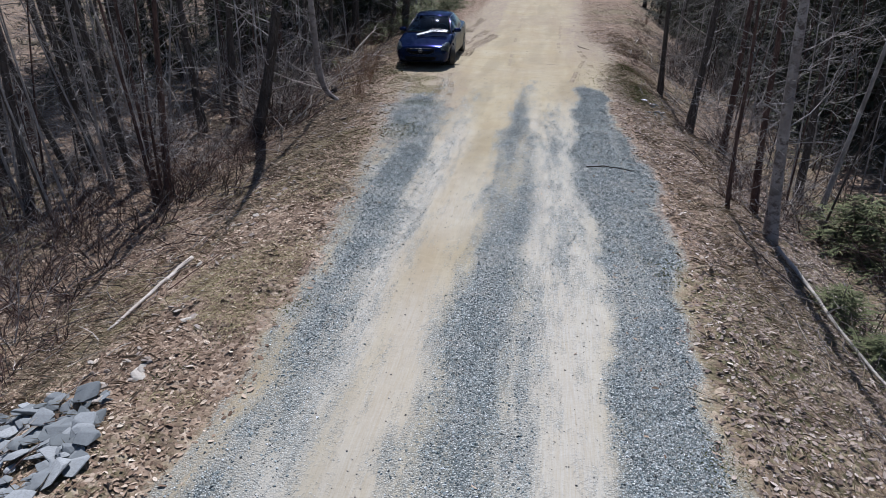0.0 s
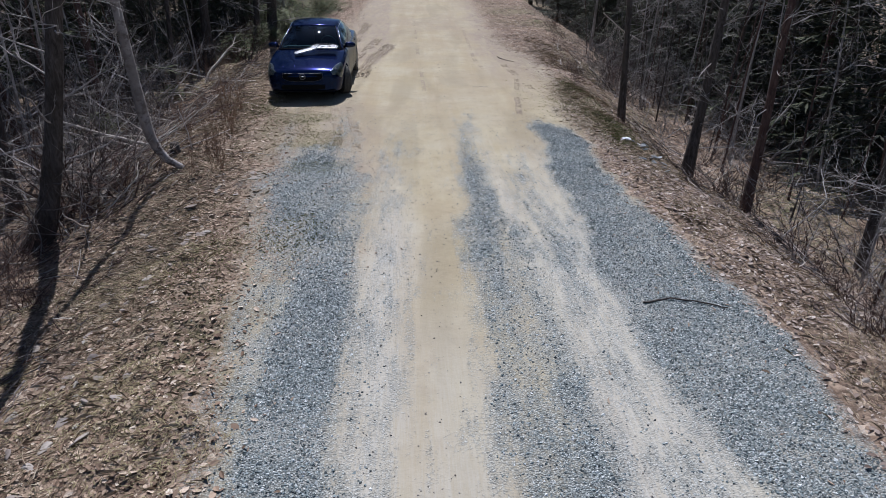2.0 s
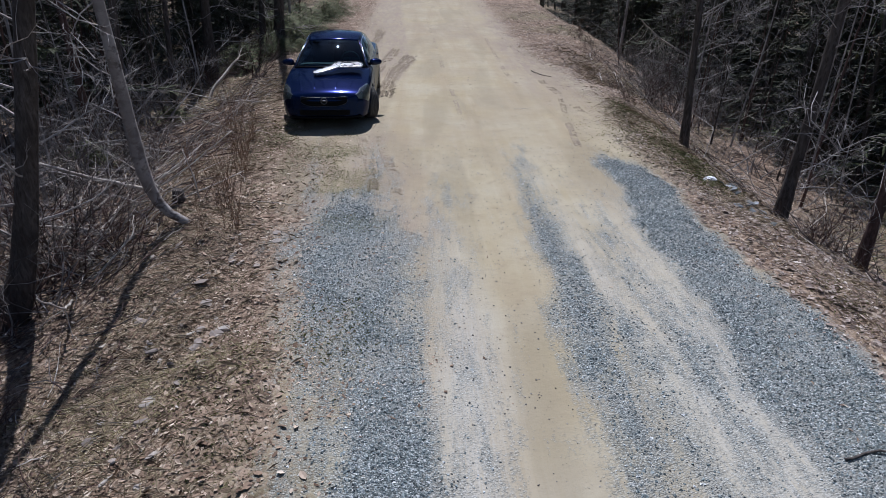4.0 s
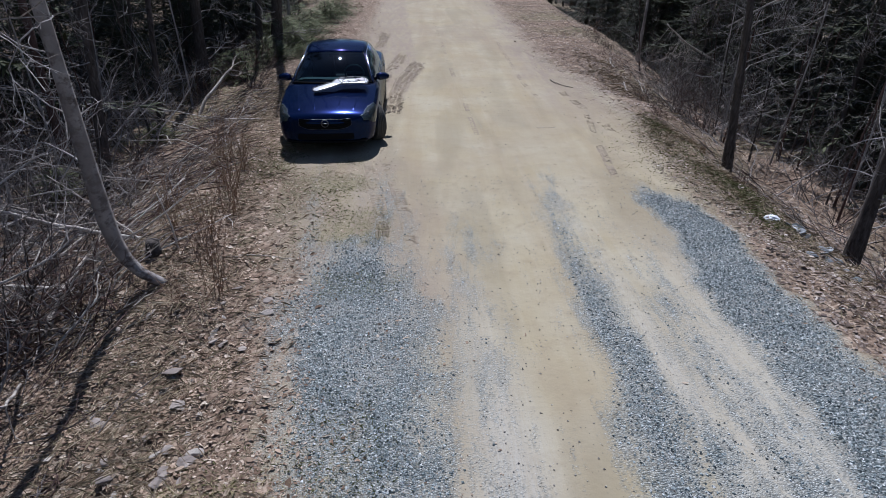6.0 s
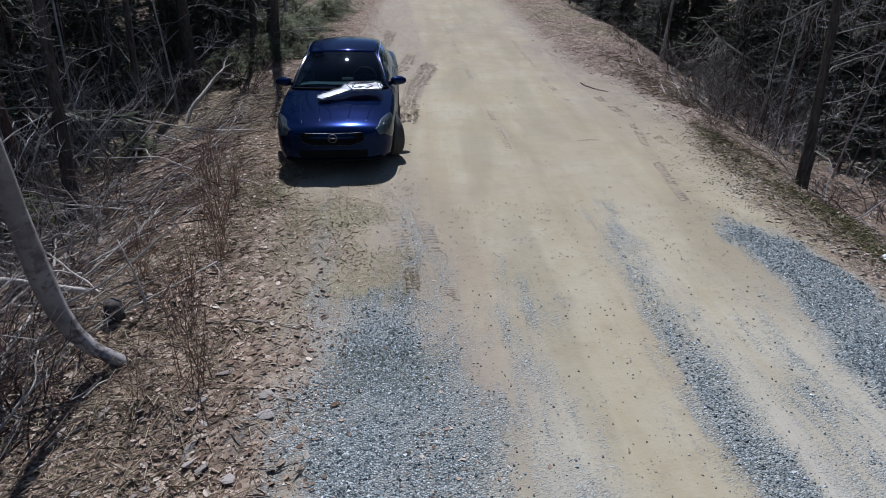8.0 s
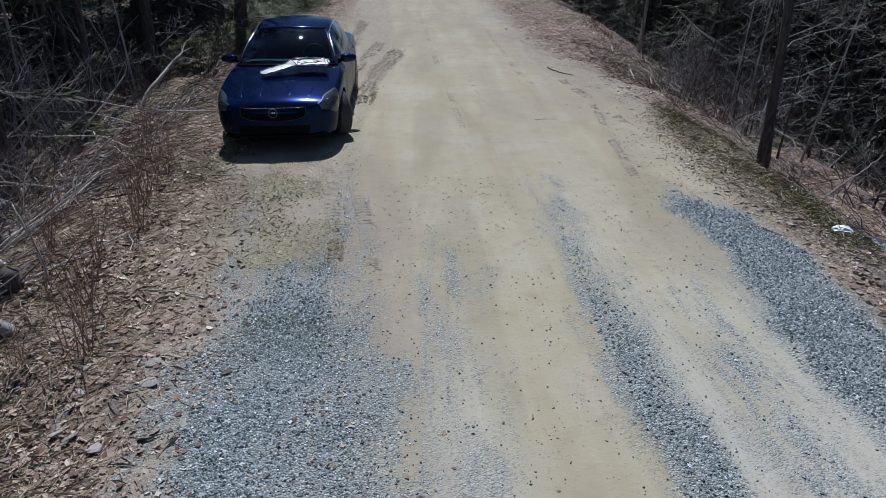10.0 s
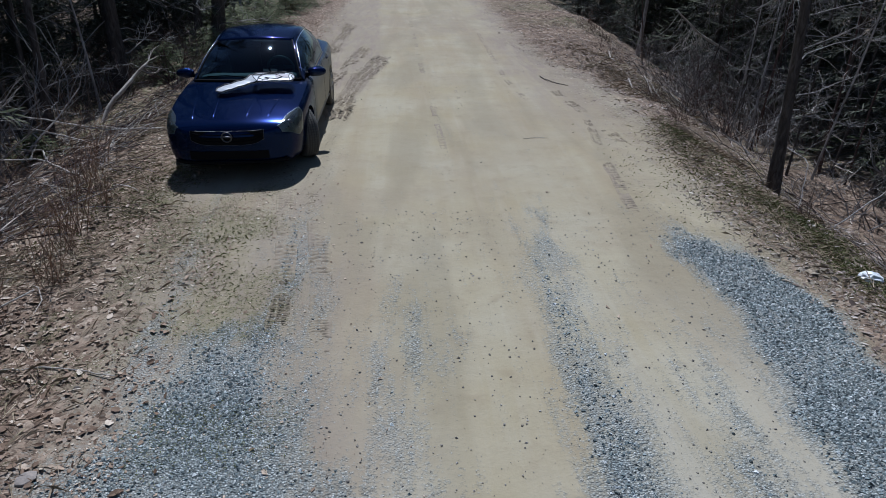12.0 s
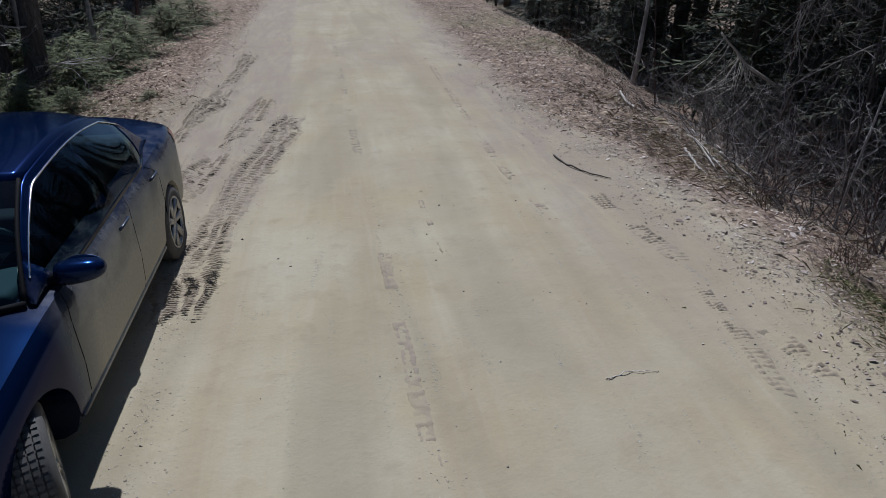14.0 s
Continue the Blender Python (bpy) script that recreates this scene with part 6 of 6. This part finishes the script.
stick(lay([(-5.66, 12.85), (-5.72, 13.4), (-5.71, 14.05)], 0.07), 0.035, DEADWOOD, "pale broken log among the undergrowth", twigs=2)
x0 = on_land(-4.37, 13.62, 0.05)
stick([x0, (-4.43, 13.64, x0[2] + 0.38), (-4.52, 13.66, x0[2] + 0.72)], 0.013, DEADWOOD, "upright pale peeled stick in the brush")
stick([on_land(-5.0, 14.2), (-5.9, 14.0, 0.15), (-6.6, 13.9, 0.45)], 0.03, DEADWOOD, "pale dead branch leaning through the brush", twigs=6)
stick(lay([(-3.84, 13.39), (-3.4, 13.34), (-2.98, 13.25)], 0.015), 0.008, DEADWOOD, "thin pale twig lying on the shoulder", seed=12)
rc = random.Random(51)
for k in range(52):
    x, y, a, ln = rc.uniform(-7.4, -4.9), rc.uniform(11.2, 15.2) if k < 26 else rc.uniform(14, 21.5), rc.uniform(0, 6.28), rc.uniform(0.5, 1.8)
    z = float(land(x, y)) + rc.uniform(0.04, 0.25)
    mid = (x + math.cos(a) * ln * 0.5, y + math.sin(a) * ln * 0.5)
    tip = (x + math.cos(a + 0.2) * ln, y + math.sin(a + 0.2) * ln)
    up = rc.uniform(-0.02, 0.3) if k % 3 else rc.uniform(0.3, 0.8)
    mid = (mid[0] + rc.gauss(0, 0.12), mid[1] + rc.gauss(0, 0.12))
    stick([(x, y, z - 0.1), (*mid, max(z, float(land(*mid)) + 0.05) + up * 0.4), (*tip, max(z, float(land(*tip)) + 0.05) + up)], rc.uniform(0.009, 0.019), DEADWOOD, "bleached dead stick lying across the brush", group="dead sticks in the brush", twigs=2, seed=60 + k, sides=6)
for k in range(40):
    y = rc.uniform(9, 28)
    x = float(curve(y, (9, 16, 22, 28), (4.6, 4.6, 4.6, 5.4))) + rc.uniform(0.0, 3.2)
    a, ln, up = rc.uniform(0, 6.28), rc.uniform(0.6, 1.9), rc.uniform(-0.1, 0.9)
    z = float(land(x, y)) + rc.uniform(0.0, 0.5)
    q = (x + math.cos(a) * ln * 0.5 + rc.gauss(0, 0.1), y + math.sin(a) * ln * 0.5 + rc.gauss(0, 0.1))
    e = (x + math.cos(a + 0.3) * ln, y + math.sin(a + 0.3) * ln)
    stick([(x, y, float(land(x, y)) - 0.05), (*q, max(z + up * 0.6, float(land(*q)) + 0.05)), (*e, max(z + up, float(land(*e)) + 0.05))], rc.uniform(0.007, 0.015), (DEADWOOD, TWIG, BARK)[k % 3], "crooked pale dead stick caught in the dark brush", group="dead sticks below the bank", twigs=3, seed=160 + k, sides=5)
stick([(-6.67, 21.40, float(land(-6.67, 21.40)) - 0.1), (-6.64, 21.5, -0.79), (-6.49, 22.0, -0.27), (-6.25, 22.4, 0.01), (-6.17, 22.7, 0.15), (-5.99, 22.9, 0.33)], 0.05, DEADWOOD, "bleached bent dead branch standing in the brush", twigs=4, seed=3)
stick([on_land(-4.6, 19.6), (-5.4, 19.2, 0.05), (-6.4, 18.9, 0.35)], 0.018, DEADWOOD, "pale fallen branch in the brush", twigs=6, seed=9)
for k, (a, b, c) in enumerate((((4.78, 25.6), (4.7, 24.4), (4.6, 23.3)), ((4.66, 25.3), (4.58, 24.2), (4.42, 23.3)), ((4.47, 26.8), (4.3, 26.0), (4.17, 25.3)), ((3.80, 23.2), (3.76, 22.9), (3.71, 22.6)), ((4.5, 22.7), (4.47, 22.2), (4.40, 21.7)))):
    stick(lay([a, b, c], 0.05), 0.022, DEADWOOD, "grey dead branch lying over the road bank", twigs=3, seed=20 + k, group="dead branches on the bank")
# toppled dead tree with hanging twigs
def hang(so, r, q, length):
    limb(so, r, q, (r.gauss(0, 0.35), r.gauss(0, 0.35), -1), length, 0.006, 1, 4, (3, 6))


def dead_top(pts, rad, label, many, seed, name, stem):
    """A dead stem with twigs that hang from it."""
    ob = stick(pts, rad, stem, label, name, seed=seed)
    r = random.Random(seed)
    loc = [Vector(p) - Vector(pts[0]) for p in pts]
    so = Soup()
    for i in range(many):
        hang(so, r, along(loc, r.uniform(0.1, 1.0)), r.uniform(0.5, 1.4))
    tagged(so.out("twig_spray", stem, ob), kind="stuff")
    return ob


dead_top([(9.6, 27.7, -1.35), (8.8, 27.26, -0.78), (6.73, 26.42, 0.22), (6.3, 26.1, 0.5), (5.75, 25.9, 0.9)], 0.036, "pale toppled dead stem with hanging grey twigs", 34, 30, "dead_tree", DEADWOOD)
dead_top([(8.6, 19.6, 3.3), (7.4, 20.6, 2.7), (6.4, 21.6, 1.9), (5.8, 22.3, 1.3)], 0.03, "drooping grey leafless bough over the bank", 40, 31, "bough", TWIG)
dead_top([(9.2, 25.6, 2.9), (7.6, 24.8, 2.2), (6.4, 24.2, 1.75), (5.6, 23.9, 1.55)], 0.028, "drooping grey leafless bough over the bank", 46, 34, "bough", DIM_TWIG)
dead_top([(9.0, 24.0, 1.6), (7.7, 24.6, 0.9), (6.8, 25.0, 0.3)], 0.024, "drooping grey leafless bough over the bank", 34, 35, "bough", DIM_TWIG)
dead_top([(9.4, 21.0, 3.0), (8.2, 22.2, 2.4), (7.3, 23.2, 1.7)], 0.03, "drooping grey leafless bough over the bank", 36, 32, "bough", TWIG)
for k, (p0, p1, p2) in enumerate((((6.3, 27.2), (6.5, 26.5), (6.9, 25.7)), ((5.9, 26.9), (6.3, 26.2), (6.7, 25.4)), ((5.0, 24.2), (5.3, 23.7), (5.6, 23.2)))):
    stick(lay([p0, p1, p2], 0.06), (0.045, 0.035, 0.025)[k], DEADWOOD, "bleached fallen log on the slope below the road", "fallen_log", "bleached logs", seed=36 + k)

# stump
so = Soup()
so.tube([(0, 0, -0.1), (0, 0, 0.03), (0.01, 0, 0.16)], [0.12, 0.085, 0.075], 12)
st = base("tree_stump", pose(*on_land(-4.62, 13.5, 0.0)), "small dark weathered stump in the brush", "stump")
so.out("wood", BARK, st, "", True)


# ---- rocks ----
def rock_mesh(name, seed, flat, material, corners=13):
    """An angular stone: the hull of some corners, its edges a little worn."""
    r = random.Random(seed)
    bm = bmesh.new()
    for i in range(corners):
        v = Vector((r.gauss(0, 1), r.gauss(0, 1), r.gauss(0, 1))).normalized() * r.uniform(0.8, 1.1)
        bm.verts.new((v.x * 1.25, v.y * 0.95, v.z * flat))
    res = bmesh.ops.convex_hull(bm, input=bm.verts[:])
    bmesh.ops.delete(bm, geom=[g for g in res["geom_interior"] if isinstance(g, bmesh.types.BMVert)], context="VERTS")
    bmesh.ops.bevel(bm, geom=bm.edges[:], offset=0.05, segments=1, affect="EDGES")
    me = bpy.data.meshes.new(name)
    bm.to_mesh(me)
    bm.free()
    me.materials.append(material)
    return me


def put_rock(me, x, y, s, r, lift, label, group, tip=18, name="rock"):
    ob = new(name, me)
    ob.matrix_basis = pose(x, y, float(height(x, y)) + lift, r.gauss(0, tip), r.gauss(0, tip), r.uniform(0, 360)) @ Matrix.Scale(s, 4)
    return tagged(ob, label, "rock", group)


r = random.Random(41)
rip = [rock_mesh("rock", 700 + k, 0.30, RIPRAP, 11) for k in range(8)]
for i in range(290):
    y = r.uniform(-0.2, 1.7)
    x = r.uniform(-4.6, float(curve(y, (-0.2, 0.9, 1.7), (-2.5, -2.5, -3.0))))
    s = r.uniform(0.045, 0.09) if i % 3 else r.uniform(0.09, 0.165)
    put_rock(r.choice(rip), x, y, s, r, s * 0.15 + (0.05 if i > 140 else 0.0), "angular split blue-grey rock in a loose pile", "rock pile", 14)
for i in range(16):
    put_rock(r.choice(rip), 3.45 + r.gauss(0, 0.16), 13.75 + r.gauss(0, 0.35), r.uniform(0.04, 0.10), r, 0.02, "angular grey rock on the road bank", "rocks on the bank", 25)
flat = [rock_mesh("flat_stone", 720 + k, 0.35, FIELDSTONE) for k in range(6)]
for x, y, s in ((-3.77, 11.46, 0.10), (-3.55, 10.95, 0.10), (-3.05, 12.15, 0.06), (-3.1, 12.35, 0.055), (-2.64, 2.68, 0.075), (-3.66, 9.53, 0.09), (-3.9, 10.3, 0.08), (-3.4, 10.1, 0.07), (3.3, 14.9, 0.06), (-2.86, 1.95, 0.09), (-3.2, 11.6, 0.06)):
    put_rock(r.choice(flat), x, y, s, r, 0.015, "flat brown stone half sunk in leaf litter", "verge stones", 8, "stone")
for i in range(190):
    y = r.uniform(1.5, 13)
    x = -float(curve(y, (0, 9, 13), (2.7, 3.1, 3.4))) - abs(r.gauss(0, 0.75))
    s = r.uniform(0.018, 0.072)
    put_rock(r.choice(flat), x, y, s, r, 0.01, "small brown stone in leaf litter", "verge stones", 14, "stone")
for i in range(30):
    y = r.uniform(2, 22)
    put_rock(r.choice(flat), float(curve(y, (0, 22), (2.7, 3.2))) + abs(r.gauss(0, 0.5)), y, r.uniform(0.015, 0.045), r, 0.01, "small brown stone in leaf litter", "verge stones", 14, "stone")


# ---- litter: crumpled white plastic ----
def crumpled(p, size, seed, label):
    r = random.Random(seed)
    bm = bmesh.new()
    bmesh.ops.create_icosphere(bm, subdivisions=3, radius=1)
    for v in bm.verts:
        k = noise.noise(v.co * 2.3 + Vector((seed, 0, 0))) * 0.35 + noise.noise(v.co * 6 + Vector((0, seed, 0))) * 0.16
        v.co = v.co * (1 + k)
        v.co = Vector((v.co.x * size[0], v.co.y * size[1], max(v.co.z, -0.4) * size[2]))
    ob = part("plastic_bag", bm, m_plain("white_plastic_film", (0.72, 0.74, 0.75), 0.35, 0, 0.25, 18))
    ob.matrix_basis = pose(p[0], p[1], p[2], r.uniform(-8, 8), r.uniform(-8, 8), r.uniform(0, 360))
    return tagged(ob, label, "litter", "plastic litter")


crumpled(on_land(3.22, 14.52, -0.03), (0.10, 0.075, 0.06), 3, "crumpled white plastic bag on the road bank")
crumpled(on_land(3.32, 14.22, -0.02), (0.12, 0.05, 0.035), 5, "flattened white plastic scrap on the road bank")


# ---- on the bonnet: a folded sunshade ----
def sunshade():
    FOIL = m_plain("white_sunshade_film", (0.56, 0.57, 0.59), 0.38, 0.15, 0.2, 22)
    INK = m_plain("black_print", (0.015, 0.015, 0.016), 0.5)
    ob = base("sunshade", pose(-3.035, 17.13, -0.10), "folded white sunshade with a black-lined pattern lying on the bonnet", "sunshade")
    # middle line: low rounded end, slope, fold, flat end against the wipers
    mid = [(-0.27, 0.69, 0.985), (-0.18, 0.73, 1.01), (-0.04, 0.79, 1.04), (0.10, 0.86, 1.07), (0.16, 0.90, 1.095), (0.24, 0.94, 1.10), (0.42, 0.99, 1.095), (0.58, 1.02, 1.085), (0.65, 1.03, 1.075)]
    half = [0.075, 0.10, 0.098, 0.09, 0.13, 0.165, 0.165, 0.16, 0.12]
    ts = np.linspace(0, 1, 33)
    pts = [along([Vector(p) for p in mid], float(t)) for t in ts]
    hw = curve(ts, np.linspace(0, 1, 9), half)
    hw = hw * np.minimum(1, np.sqrt(np.clip(np.minimum(ts, 1 - ts) / 0.045, 0.05, 1)))
    rows_t, rim = [[] for _ in range(7)], []
    for i, p in enumerate(pts):
        d = (pts[min(i + 1, 32)] - pts[max(i - 1, 0)]).normalized()
        sd = Vector((-d.y, d.x, 0.12)).normalized()
        for k, w in enumerate(np.linspace(-1, 1, 7)):
            rows_t[k].append(tuple(p + sd * hw[i] * w + Vector((0, 0, 0.012 * (1 - w * w) + 0.004 * math.sin(i * 1.7 + k)))))
    sheet("panel", rows_t, FOIL, ob, "", False, 0.012)
    lift = lambda p: (p[0], p[1], p[2] + 0.006)
    so = Soup()
    loop = [lift(p) for p in rows_t[0]] + [lift(p) for p in rows_t[6][::-1]]
    so.tube(loop + loop[:1], [0.007] * (len(loop) + 1), 5)
    so.out("border", INK, ob, "black bound edge", True)

    def line(name, cells):
        so = Soup()
        q = [lift(rows_t[k][i]) for i, k in cells]
        so.tube(q, [0.006] * len(q), 5)
        so.out(name, INK, ob)

    line("printed_line", [(17, 1), (19, 3), (21, 4), (24, 4), (26, 2), (24, 1), (21, 2)])
    line("printed_line", [(17, 5), (20, 4), (23, 5), (27, 5)])
    line("printed_line", [(16, 0), (16, 3), (17, 6)])
    line("printed_line", [(29, 0), (28, 3), (29, 6)])
    line("printed_line", [(31, 1), (30, 3), (31, 5)])
    line("printed_line", [(18, 2), (20, 1), (22, 1)])
    tint = m_plain("grey_print", (0.33, 0.29, 0.31), 0.5, 0, 0.2, 30)
    sheet("printed_patch", [[lift(rows_t[k][i]) for i in range(24, 29)] for k in (2, 3, 4)], tint, ob, "mauve-grey printed patch", False)
    return ob


sunshade()
